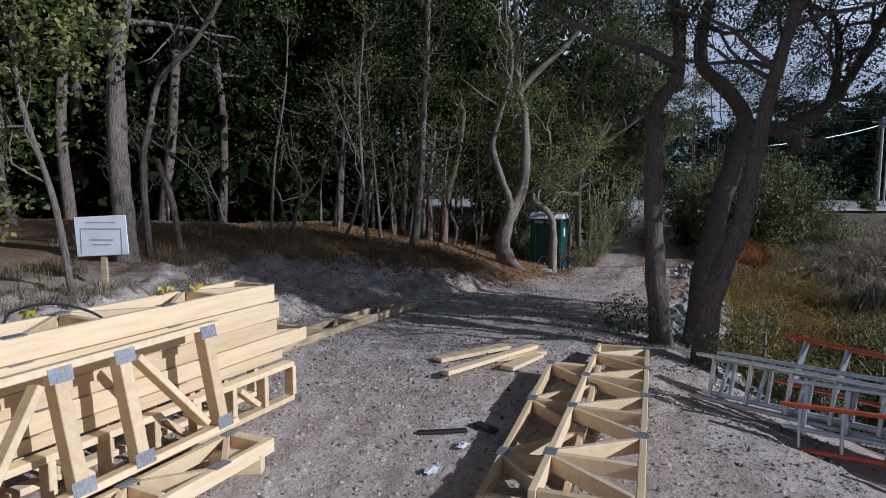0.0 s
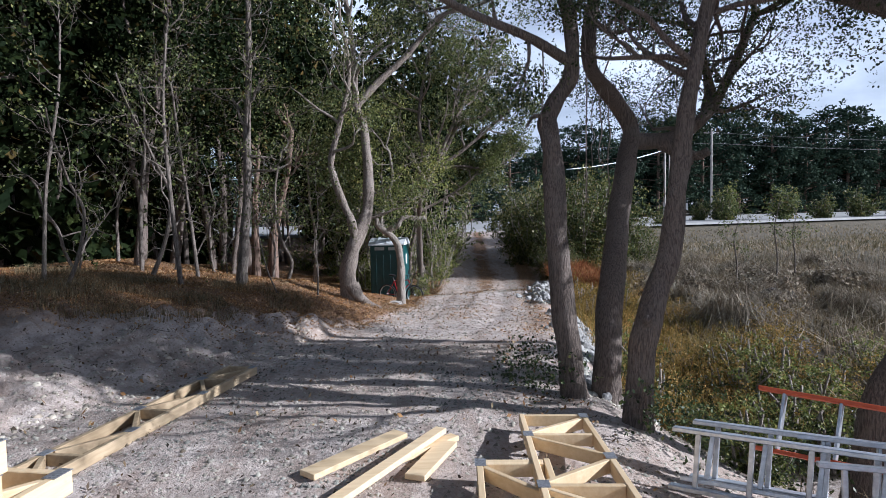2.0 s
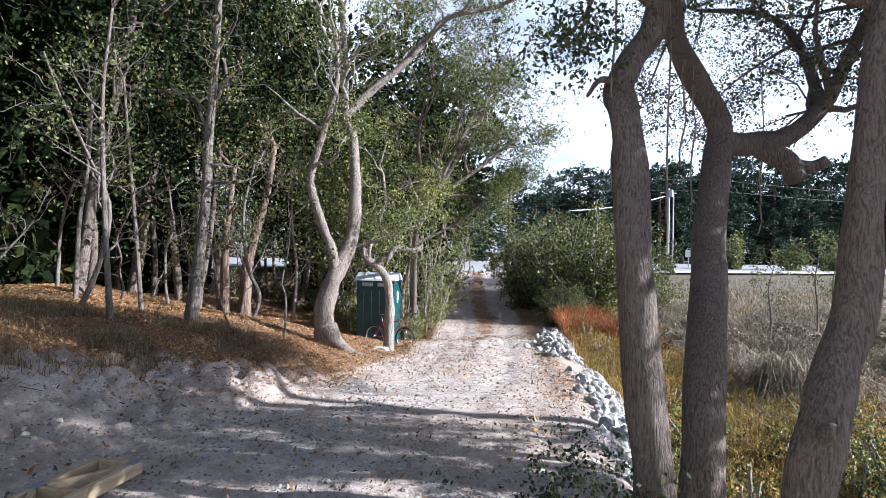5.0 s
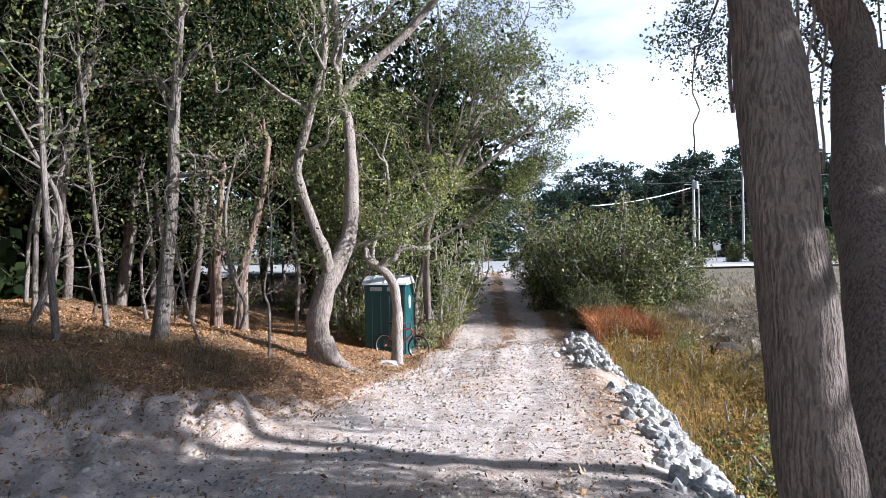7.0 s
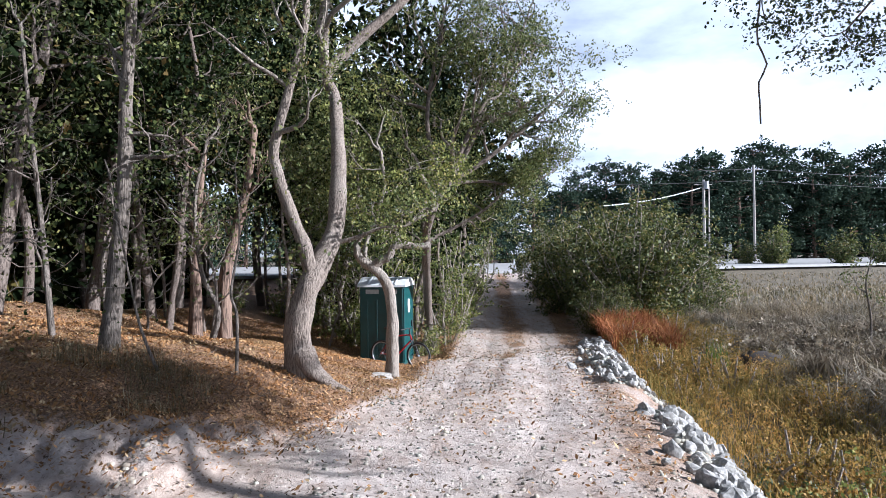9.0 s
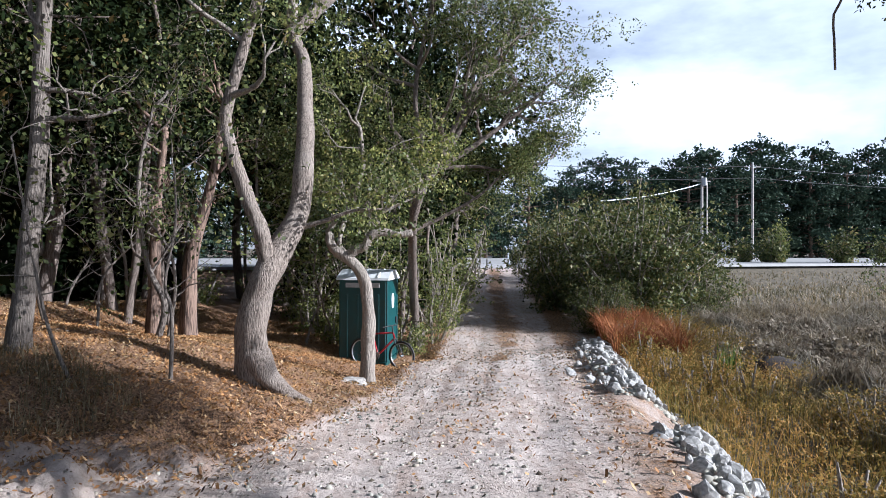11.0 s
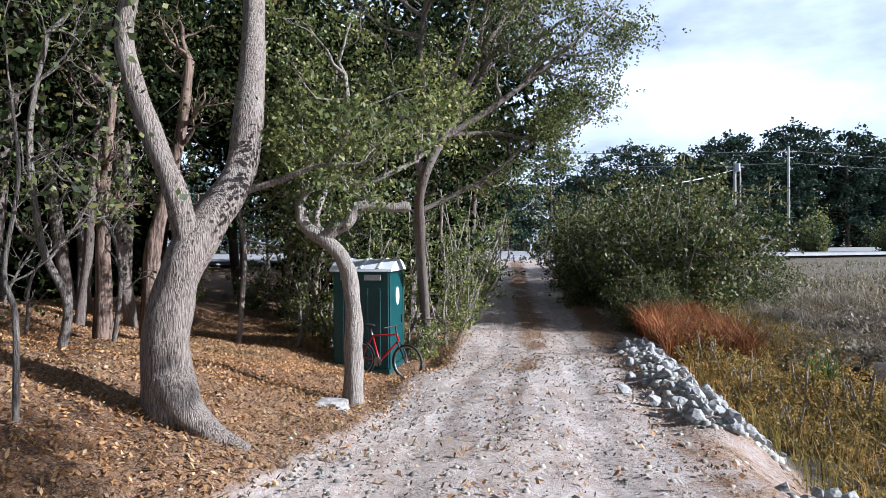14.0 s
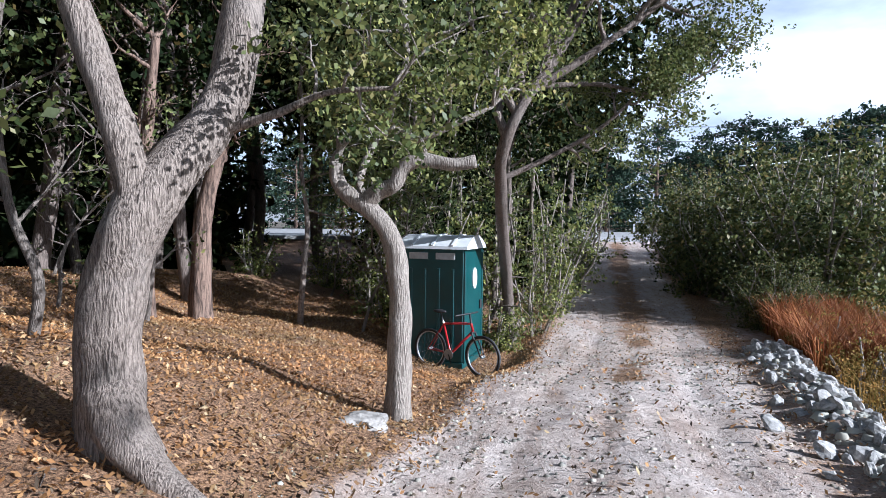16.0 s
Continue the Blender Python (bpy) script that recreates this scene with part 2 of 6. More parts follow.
def ground_mat():
    m, n, l, b = mat("ground_cover", 0.95)
    big, mid, fine = noise_node(n, l, 0.5, 6), noise_node(n, l, 4.0, 8, 0.7), noise_node(n, l, 38.0, 5, 0.7)
    sand = ramp(n, l, mid, [(0.28, (0.38, 0.32, 0.285)), (0.48, (0.51, 0.44, 0.395)), (0.72, (0.69, 0.61, 0.555))])
    track = noise_node(n, l, 5.0, 5, 0.65, (1.0, 0.16, 1.0))
    sand = blend(n, l, 1.0, sand, ramp(n, l, track, [(0.36, (0.8, 0.74, 0.7)), (0.52, (1, 1, 1))]), "MULTIPLY")
    speck = ramp(n, l, fine, [(0.3, (0.72, 0.69, 0.66)), (0.5, (1, 1, 1))])
    sand = blend(n, l, 1.0, sand, speck, "MULTIPLY")
    crumb = noise_node(n, l, 13.0, 6, 0.75)
    sand = blend(n, l, 1.0, sand, ramp(n, l, crumb, [(0.33, (0.5, 0.47, 0.44)), (0.42, (1, 1, 1))]), "MULTIPLY")
    debris = noise_node(n, l, 24.0, 3, 0.5)
    sand = blend(n, l, 1.0, sand, ramp(n, l, debris, [(0.29, (0.28, 0.22, 0.18)), (0.34, (1, 1, 1))]), "MULTIPLY")
    sand = blend(n, l, 1.0, sand, ramp(n, l, big, [(0.35, (0.86, 0.80, 0.74)), (0.65, (1, 1, 1))]), "MULTIPLY")
    leafy = noise_node(n, l, 48.0, 4, 0.8)
    litter = ramp(n, l, leafy, [(0.38, (0.035, 0.022, 0.014)), (0.52, (0.24, 0.13, 0.065)), (0.66, (0.48, 0.30, 0.17))])
    soil = ramp(n, l, mid, [(0.3, (0.05, 0.042, 0.03)), (0.7, (0.16, 0.13, 0.085))])

    def mask(key, lo, hi, amount=0.35):
        at, ad, mr = n.new("ShaderNodeAttribute"), n.new("ShaderNodeMath"), n.new("ShaderNodeMapRange")
        at.attribute_name = key
        sub = n.new("ShaderNodeMath")
        sub.operation = "MULTIPLY_ADD"
        l.new(mid, sub.inputs[0])
        sub.inputs[1].default_value, sub.inputs[2].default_value = amount * 2, -amount
        l.new(at.outputs["Fac"], ad.inputs[0])
        l.new(sub.outputs[0], ad.inputs[1])
        l.new(ad.outputs[0], mr.inputs["Value"])
        mr.inputs["From Min"].default_value, mr.inputs["From Max"].default_value = lo, hi
        return mr.outputs["Result"]

    earth = blend(n, l, 1.0, ramp(n, l, mid, [(0.3, (0.2, 0.155, 0.12)), (0.5, (0.31, 0.25, 0.2)), (0.7, (0.45, 0.38, 0.32))]), speck, "MULTIPLY")
    c = blend(n, l, mask("mound", 0.3, 0.7, 0.5), sand, earth)
    c = blend(n, l, mask("litter", 0.35, 0.6, 0.5), c, litter)
    c = blend(n, l, mask("marsh", 0.35, 0.65), c, soil)
    l.new(c, b.inputs["Base Color"])
    add = n.new("ShaderNodeMath")
    add.operation = "MULTIPLY_ADD"
    l.new(fine, add.inputs[0])
    add.inputs[1].default_value = 0.22
    rough = n.new("ShaderNodeMath")
    rough.operation = "MULTIPLY_ADD"
    l.new(mid, rough.inputs[0])
    rough.inputs[1].default_value = 1.6
    l.new(crumb, rough.inputs[2])
    l.new(rough.outputs[0], add.inputs[2])
    bump(n, l, b, add.outputs[0], 0.8, 0.035)
    return m


GROUND = ground_mat()

# ---- mesh helpers ----


def put(name, me, material, parent=None, label=""):
    if not me.materials:
        me.materials.append(material)
    ob = new(name, me)
    if parent is not None:
        ob.parent = parent
    return tagged(ob, label)


def part(name, bm, material, parent=None, label="", smooth=False):
    me = bpy.data.meshes.new(name)
    bm.to_mesh(me)
    bm.free()
    if smooth:
        me.polygons.foreach_set("use_smooth", [True] * len(me.polygons))
    return put(name, me, material, parent, label)


def thing(name, label, category, at=(0, 0, 0), rz=0.0, group="", kind=""):
    ob = new(name)
    ob.empty_display_size = 0.1
    ob.matrix_basis = pose(*at, 0, 0, rz)
    return tagged(ob, label, category, group, kind)


def add_box(bm, size, m=Matrix(), bev=0.004):
    res = bmesh.ops.create_cube(bm, size=1.0, matrix=m @ Matrix.Diagonal((*size, 1)))
    if bev:
        es = list({e for v in res["verts"] for e in v.link_edges})
        bmesh.ops.bevel(bm, geom=es, offset=bev, segments=1, affect="EDGES")
    return bm


def box(size, m=Matrix(), bev=0.004):
    return add_box(bmesh.new(), size, m, bev)


def beam_pose(a, b, up=(0, 0, 1)):
    """Local x along a to b, z near up; origin midway."""
    a, b = Vector(a), Vector(b)
    x = (b - a).normalized()
    y = Vector(up).cross(x)
    y = y.normalized() if y.length > 1e-5 else Vector((0, 1, 0))
    z = x.cross(y)
    r = Matrix((x, y, z)).transposed().to_4x4()
    return Matrix.Translation((a + b) / 2) @ r, (b - a).length


def beam(a, b, w, h, up=(0, 0, 1), bev=0.004):
    m, n = beam_pose(a, b, up)
    return box((n, w, h), m, bev)


def smooth_line(pts, rad, step=4):
    p = [Vector(q) for q in pts]
    p = [2 * p[0] - p[1]] + p + [2 * p[-1] - p[-2]]
    out, rr = [], []
    for i in range(1, len(p) - 2):
        for k in range(step):
            t = k / step
            a, b, c, d = p[i - 1], p[i], p[i + 1], p[i + 2]
            out.append(0.5 * (2 * b + (c - a) * t + (2 * a - 5 * b + 4 * c - d) * t * t + (3 * b - 3 * c + d - a) * t ** 3))
            rr.append(rad[i - 1] * (1 - t) + rad[i] * t)
    return out + [p[-2]], rr + [rad[-1]]


class Tubes:
    """Collects tapered tubes into one mesh."""

    def __init__(self):
        self.v, self.f = [], []

    def add(self, pts, rad, sides=8, step=1, rough=0.0, rng=None, flare=0.0):
        if step > 1:
            pts, rad = smooth_line(pts, rad, step)
        pts = [Vector(p) for p in pts]
        ref = Vector((0.31, 0.95, 0.05))
        base, n = len(self.v), len(pts)
        for i, p in enumerate(pts):
            d = (pts[min(i + 1, n - 1)] - pts[max(i - 1, 0)]).normalized()
            u = (ref - d * ref.dot(d))
            u = u.normalized() if u.length > 1e-3 else d.orthogonal().normalized()
            ref = u
            w = d.cross(u)
            for k in range(sides):
                a = 2 * math.pi * k / sides
                r = rad[i]
                if rough:
                    r *= 1 + rough * noise.noise(Vector((math.cos(a) * 1.3, math.sin(a) * 1.3, i * 0.23)) + p * 0.7)
                if flare and i < 4:
                    r *= 1 + flare * (1 - i / 4) ** 2 * (0.6 + 0.4 * math.sin(a * 4 + p.x * 9))
                self.v.append(p + (u * math.cos(a) + w * math.sin(a)) * r)
        for i in range(n - 1):
            for k in range(sides):
                k2 = (k + 1) % sides
                self.f.append((base + i * sides + k, base + i * sides + k2, base + (i + 1) * sides + k2, base + (i + 1) * sides + k))
        self.f.append(tuple(base + (n - 1) * sides + k for k in range(sides)))
        return self

    def mesh(self, name, smooth=True):
        me = bpy.data.meshes.new(name)
        me.from_pydata(self.v, [], self.f)
        if smooth:
            me.polygons.foreach_set("use_smooth", [True] * len(me.polygons))
        return me


def quads(name, v):
    """A mesh of loose four-cornered leaves or blades, v of shape (n, 4, 3)."""
    n = len(v)
    me = bpy.data.meshes.new(name)
    me.vertices.add(4 * n)
    me.vertices.foreach_set("co", np.asarray(v, np.float32).ravel())
    me.loops.add(4 * n)
    me.loops.foreach_set("vertex_index", np.arange(4 * n, dtype=np.int32))
    me.polygons.add(n)
    me.polygons.foreach_set("loop_start", np.arange(0, 4 * n, 4, dtype=np.int32))
    me.update(calc_edges=True)
    return me


def leaf_quads(anchors, per, spread, size, rs, flat=0.0, droop=0.25, sprig=7):
    """Leaves in sprigs scattered round anchors: rhombs with random tilt, their sprigs set apart by gaps."""
    a = np.asarray(anchors, float)
    k = max(1, round(per / sprig))
    hub = np.repeat(a, k, 0)
    hub = hub + rs.normal(0, 1, hub.shape) * np.array([spread, spread, spread * 0.7]) * 0.95
    each = max(1, round(per / k))
    c = np.repeat(hub, each, 0)
    n = len(c)
    c = c + rs.normal(0, 1, (n, 3)) * np.array([1, 1, 0.6]) * max(size * 0.75, spread * 0.28)
    ax = rs.normal(0, 1, (n, 3))
    ax[:, 2] = ax[:, 2] * (1 - flat) - droop
    ax /= np.linalg.norm(ax, axis=1)[:, None] + 1e-9
    o = rs.normal(0, 1, (n, 3))
    o[:, 2] *= 1 - flat
    o -= ax * (o * ax).sum(1)[:, None]
    o /= np.linalg.norm(o, axis=1)[:, None] + 1e-9
    s = size * rs.uniform(0.6, 1.35, (n, 1))
    ax, o = ax * s, o * s * rs.uniform(0.24, 0.38, (n, 1))
    return np.stack([c - ax * 0.5, c + o, c + ax * 0.5, c - o], 1)


def blades(xy, z, height, width, rs, lean=0.35, bend=0.3):
    n = len(xy)
    h = height * rs.uniform(0.55, 1.25, n)
    ang, ln = rs.uniform(0, 2 * np.pi, n), rs.normal(0, lean, n)
    d = np.stack([np.cos(ang), np.sin(ang)], 1)
    side = np.stack([-d[:, 1], d[:, 0]], 1) * (width * rs.uniform(0.6, 1.4, n))[:, None] * 0.5
    p0 = np.column_stack([xy, z - 0.03])
    p1 = np.column_stack([xy + d * (h * ln * 0.4)[:, None], z + h * 0.6])
    p2 = np.column_stack([xy + d * (h * (ln + bend * np.sign(ln)) * 0.9)[:, None], z + h * (1 - 0.3 * np.abs(ln))])
    s3 = np.column_stack([side, np.zeros(n)])
    lo = np.stack([p0 - s3, p0 + s3, p1 + s3 * 0.8, p1 - s3 * 0.8], 1)
    hi = np.stack([p1 - s3 * 0.8, p1 + s3 * 0.8, p2 + s3 * 0.1, p2 - s3 * 0.1], 1)
    return np.concatenate([lo, hi])


# ---- the ground ----
def step01(a, b, v):
    t = np.clip((np.asarray(v, float) - a) / (b - a), 0, 1)
    return t * t * (3 - 2 * t)


def road_mid(y):
    y = np.asarray(y, float)
    return np.interp(y, [-10, 4, 8, 10.5, 12, 14, 15, 18, 21, 25, 30, 40, 47, 55], [-2.4, -2.3, -2.1, -1.65, -1.05, -0.45, -0.08, 0.62, 1.15, 2.0, 2.8, 3.9, 4.8, 5.6])


def road_half(y):
    return np.interp(y, [-10, 4, 8, 10.5, 12, 14, 15, 18, 20, 30, 46, 52], [3.2, 2.7, 2.2, 1.95, 1.85, 1.65, 1.53, 1.43, 1.4, 1.75, 2.1, 5.0])


def road_z(y):
    return np.interp(y, [-30, 0, 8, 10, 14, 18, 21, 25, 30, 40, 50, 54, 300], [0, 0, -0.03, -0.13, -0.44, -0.69, -0.78, -1.22, -1.28, -0.75, 0.0, 0.2, 0.2])


def hw_off(x, y):
    """Distance past the highway's middle line."""
    return (np.asarray(y, float) - 57.5 - 0.30 * (np.asarray(x, float) - 5)) / 1.044


def ground_z(x, y):
    x, y = np.asarray(x, float), np.asarray(y, float)
    r, d, w = road_z(y), x - road_mid(y), road_half(y)
    left, right = np.clip(-d - w, 0, None), np.clip(d - w, 0, None)
    # the bank and mound on the wood's side
    rise = np.interp(y, [-20, 4, 9, 12, 16, 22, 27, 34, 60], [0.1, 0.15, 0.62, 1.3, 1.4, 1.05, 0.6, 0.3, 0.0])
    slope = 0.25 + 0.12 * step01(15, 11, y) - 0.09 * step01(18.5, 20.5, y)
    hl = rise * np.tanh(left * slope / np.maximum(rise, 0.05)) - np.interp(y, [18.8, 20.5, 22.5, 24.5, 26.5, 29], [0, 0.15, 0.27, 0.28, 0.22, 0]) * step01(0.0, 0.7, left) - 0.3 * np.exp(-(x + 1.2) ** 2 / 3 - (y - 24.4) ** 2 / 4) - 0.16 * np.exp(-((x + 1.0) ** 2 + (y - 19.6) ** 2) / 1.5)
    hl = hl - 0.9 * rise * step01(9, 26, left) + 0.12 * np.exp(-((x + 3.6) ** 2 + (y - 17.2) ** 2) / 1.3) + 0.55 * step01(5.4, 8.2, left) * step01(17.5, 22, y) * step01(34, 27, y)
    # the marsh
    low = np.interp(y, [-20, 3, 7, 12], [-0.3, -0.35, -0.8, -1.3])
    low = low + (0.05 - low) * step01(-12, -5, hw_off(x, y))
    near = np.interp(y, [0, 6, 9, 11, 400], [4.5, 3.6, 2.6, 1.7, 1.7])
    hr = step01(0.1, 1.0, right / near)
    z = r + np.where(d < 0, hl, 0) + np.where(d > 0, hr * (np.minimum(low, r) - r), 0)
    z = z + 0.2 * (np.exp(-((right - 0.95) / 0.4) ** 2) * step01(10.8, 12.0, y) * step01(17.0, 16.2, y) + np.exp(-((right - 0.66) / 0.42) ** 2) * step01(17.3, 18.2, y) * step01(26.0, 24.8, y)) * np.where(d > 0, 1, 0)
    z = z - 0.18 * np.exp(-(x - 1.4) ** 2 / 2.5 - (y - 7.8) ** 2 / 4)
    far = step01(-9.5, -5.0, hw_off(x, y))
    return z * (1 - far) + 0.15 * far


def relief(x, y):
    out = np.empty(len(x))
    for i in range(len(x)):
        out[i] = noise.fractal(Vector((x[i] * 0.9, y[i] * 0.9, 0.0)), 0.9, 2.1, 6)
    return out


def axis(segments):
    out = [segments[0][0]]
    for a, b, s in segments:
        k = max(1, round((b - a) / s))
        out += [a + (b - a) * (i + 1) / k for i in range(k)]
    return np.array(out)


GX = axis([(-900, -120, 130), (-120, -30, 9), (-30, -9, 0.8), (-9, 5, 0.09), (5, 16, 0.4), (16, 60, 3), (60, 120, 12), (120, 900, 130)])
GY = axis([(-300, -40, 65), (-40, -2, 2.5), (-2, 3, 0.3), (3, 24, 0.09), (24, 36, 0.3), (36, 64, 1.0), (64, 120, 6), (120, 1500, 150)])
xx, yy = np.meshgrid(GX, GY)
fx, fy = xx.ravel(), yy.ravel()
near_mask = (np.abs(fx) < 30) & (fy > -3) & (fy < 64)
rel = np.zeros(len(fx))
rel[near_mask] = relief(fx[near_mask], fy[near_mask])
dd, ww = fx - road_mid(fy), road_half(fy)
on_road = step01(0.5, -0.3, np.abs(dd) - ww)
bank = step01(0.0, 0.5, -dd - ww) * step01(3.4, 1.6, -dd - ww) * step01(3, 6, fy) * step01(17.5, 14.5, fy)
rut = sum(np.exp(-((dd - o) / 0.2) ** 2) for o in (-0.75, 0.75)) * step01(12, 16, fy) * step01(50, 44, fy)
fz = ground_z(fx, fy) + rel * (0.03 + 0.08 * bank + 0.045 * (1 - on_road) * near_mask) - 0.03 * rut
crumple = np.zeros(len(fx))
sel = bank > 0.02
crumple[sel] = [0.55 * abs(noise.noise(Vector((a * 1.7, b * 1.7, 7.0)))) + 0.45 * abs(noise.noise(Vector((a * 3.6 + b, b * 3.6 - a, 2.0)))) + 0.3 * noise.noise(Vector((a * 6.5, b * 6.5, 5.0))) for a, b in zip(fx[sel], fy[sel])]
fz += bank * (0.34 * crumple - 0.1)
tread = np.zeros(len(fx))
sel = (on_road > 0.05) & near_mask & (fy < 32)
tread[sel] = [noise.noise(Vector((a * 3.4, b * 2.2, 11.0))) + 0.6 * noise.noise(Vector((a * 7.5, b * 6.0, 4.0))) for a, b in zip(fx[sel], fy[sel])]
fz += 0.016 * tread * on_road
me = bpy.data.meshes.new("ground")
nx, ny = len(GX), len(GY)
idx = (np.arange(ny - 1)[:, None] * nx + np.arange(nx - 1)[None]).ravel()
faces = np.stack([idx, idx + 1, idx + nx + 1, idx + nx], 1)
me.vertices.add(len(fx))
me.vertices.foreach_set("co", np.column_stack([fx, fy, fz]).astype(np.float32).ravel())
me.loops.add(4 * len(faces))
me.loops.foreach_set("vertex_index", faces.astype(np.int32).ravel())
me.polygons.add(len(faces))
me.polygons.foreach_set("loop_start", np.arange(0, 4 * len(faces), 4, dtype=np.int32))
me.update(calc_edges=True)
me.polygons.foreach_set("use_smooth", [True] * len(faces))
left_out, right_out = -dd - ww, dd - ww
# past y 24 the drive's litter also darkens it for the bush's shadow
litter = np.clip(step01(-0.2, 0.6, left_out) * step01(13.5, 16.5, fy) + 0.35 * step01(1.6, 3.0, left_out) * step01(2, 8, fy) + 0.55 * step01(1.2, 2.6, left_out) * step01(11, 14.5, fy) + 0.62 * np.exp(-(dd / 0.36) ** 2) * (0.55 + rel) * step01(16.5, 19, fy) + 0.3 * step01(0.6, 1.8, left_out + 0.8 * rel) * step01(8, 10, fy)
                 + 0.34 * step01(24, 28, fy) * step01(0.6, -0.2, np.abs(dd) - ww) + 0.5 * step01(-0.6, 0.1, right_out) * step01(11, 14, fy), 0, 1) * step01(52, 48, fy)
marsh = np.clip(step01(0.7, 1.8, right_out) * step01(8, 10, fy) + step01(2.6, 4.0, right_out), 0, 1)
marsh = np.maximum(marsh, step01(15, 22, left_out) * 0.8)
mound = step01(1.7, 3.0, left_out + 0.9 * rel) * step01(2, 6, fy) * step01(17, 14, fy)
for key, val in (("litter", litter), ("marsh", marsh), ("mound", mound)):
    at = me.attributes.new(key, "FLOAT", "POINT")
    at.data.foreach_set("value", val.astype(np.float32))
tagged(put("ground", me, GROUND), "pale sandy drive between leaf-covered wood and marsh", "ground", kind="structure")


FZ = fz.reshape(ny, nx)


def surf(x, y):
    """Height of the ground sheet."""
    x, y = np.asarray(x, float), np.asarray(y, float)
    i = np.clip(np.searchsorted(GX, x) - 1, 0, nx - 2)
    j = np.clip(np.searchsorted(GY, y) - 1, 0, ny - 2)
    u, v = (x - GX[i]) / (GX[i + 1] - GX[i]), (y - GY[j]) / (GY[j + 1] - GY[j])
    return (FZ[j, i] * (1 - u) + FZ[j, i + 1] * u) * (1 - v) + (FZ[j + 1, i] * (1 - u) + FZ[j + 1, i + 1] * u) * v


def gz(x, y):
    return float(surf(x, y))


# highway: a strip across the end of the drive
bm = bmesh.new()
hv = []
for i in range(61):
    px = -150 + 5 * i
    for o, h in ((-7.6, 0.05), (-7.5, 0.23), (24.0, 0.23), (24.1, 0.05)):
        hv.append(bm.verts.new((px - o * 0.287, 57.5 + 0.30 * (px - 5) + o * 0.958, h)))
for i in range(60):
    for k in range(3):
        bm.faces.new((hv[4 * i + k], hv[4 * i + 4 + k], hv[4 * i + 5 + k], hv[4 * i + 1 + k]))
tagged(part("road", bm, ASPHALT), "pale grey two-lane asphalt highway", "road", kind="structure")

# ---- trees ----
def grow(tb, anchors, p, d, length, r, depth, rs, up=0.12, wander=0.3, kids=3, sides=6):
    """A crooked branch with side branches; its outer parts go into anchors."""
    n = 5 if depth else 4
    pts, rad, dirs = [Vector(p)], [r], [Vector(d)]
    d = Vector(d).normalized()
    for i in range(n):
        d = (d + Vector(rs.normal(0, wander, 3)) + Vector((0, 0, up))).normalized()
        pts.append(pts[-1] + d * (length / n))
        rad.append(r * (1 - 0.75 * (i + 1) / n))
        dirs.append(d)
    if sides > 2:
        tb.add(pts, rad, sides)
    if depth == 0:
        anchors += [tuple(q) for q in pts[1:]]
        return
    anchors.append(tuple(pts[-1]))
    for k in range(kids):
        i = 1 + int(rs.integers(1, n))
        side = Vector(rs.normal(0, 1, 3))
        side = (side - dirs[i] * side.dot(dirs[i])).normalized()
        nd = (dirs[i] * 0.55 + side * 0.85).normalized()
        grow(tb, anchors, pts[i], nd, length * rs.uniform(0.5, 0.75), rad[i] * 0.65, depth - 1, rs, up, wander, kids, sides - 1)


def tree(name, label, stems, leaf=OAK_LEAF, bark=BARK, per=14, spread=0.16, size=0.075, seed=1, category="tree", bare=0, group="", twig_bark=None, limb=0.055):
    """stems: (points, r0, r1, boughs, bough length, depth, from where along the stem boughs spring)."""
    rs = np.random.default_rng(seed)
    base = Vector(stems[0][0][0])
    base.z = gz(base.x, base.y)
    tb, twigs, anchors = Tubes(), Tubes(), []
    for si, (pts, r0, r1, boughs, blen, depth, frm) in enumerate(stems):
        pts = [Vector(p) - base for p in pts]
        if si == 0:
            pts[0].z = -0.12
        rad = [r0 + (r1 - r0) * i / (len(pts) - 1) for i in range(len(pts))]
        tb.add(pts, rad, 14 if r0 > 0.07 else 8, 5, 0.22 if r0 > 0.07 else 0.1, flare=0.3 if si == 0 and r0 > 0.08 else 0.0)
        sp, sr = smooth_line(pts, rad, 4)
        for k in range(boughs):
            i = int(len(sp) * (frm + (1 - frm) * (k + rs.uniform(0, 1)) / boughs))
            i = min(max(i, 1), len(sp) - 1)
            ax = (sp[i] - sp[i - 1]).normalized()
            side = Vector(rs.normal(0, 1, 3))
            side.z = side.z * 0.5 + 0.15
            side = (side - ax * side.dot(ax)).normalized()
            grow(twigs, anchors, sp[i], ax * 0.35 + side * 0.9, blen * rs.uniform(0.7, 1.2), min(sr[i] * 0.5 * limb / 0.055, limb), depth, rs)
        if boughs:
            ax = (sp[-1] - sp[-2]).normalized()
            for k in range(2):
                grow(twigs, anchors, sp[-1], ax + Vector(rs.normal(0, 0.5, 3)), blen * rs.uniform(0.8, 1.2), sr[-1] * 0.8, depth, rs)
    ob = thing(name, label, category, base, group=group)
    put("trunk", tb.mesh("trunk"), bark, ob)
    if twigs.v:
        tagged(put("twigwork", twigs.mesh("twigwork"), twig_bark or bark, ob), kind="stuff")
    if anchors and not bare:
        put("crown", quads("crown", leaf_quads(anchors, per, spread, size, rs)), leaf, ob)
    elif bare:
        an = np.array(anchors)[rs.random(len(anchors)) < 0.25]
        put("crown", quads("crown", leaf_quads(an, 3, 0.1, size, rs)), leaf, ob)
    return ob


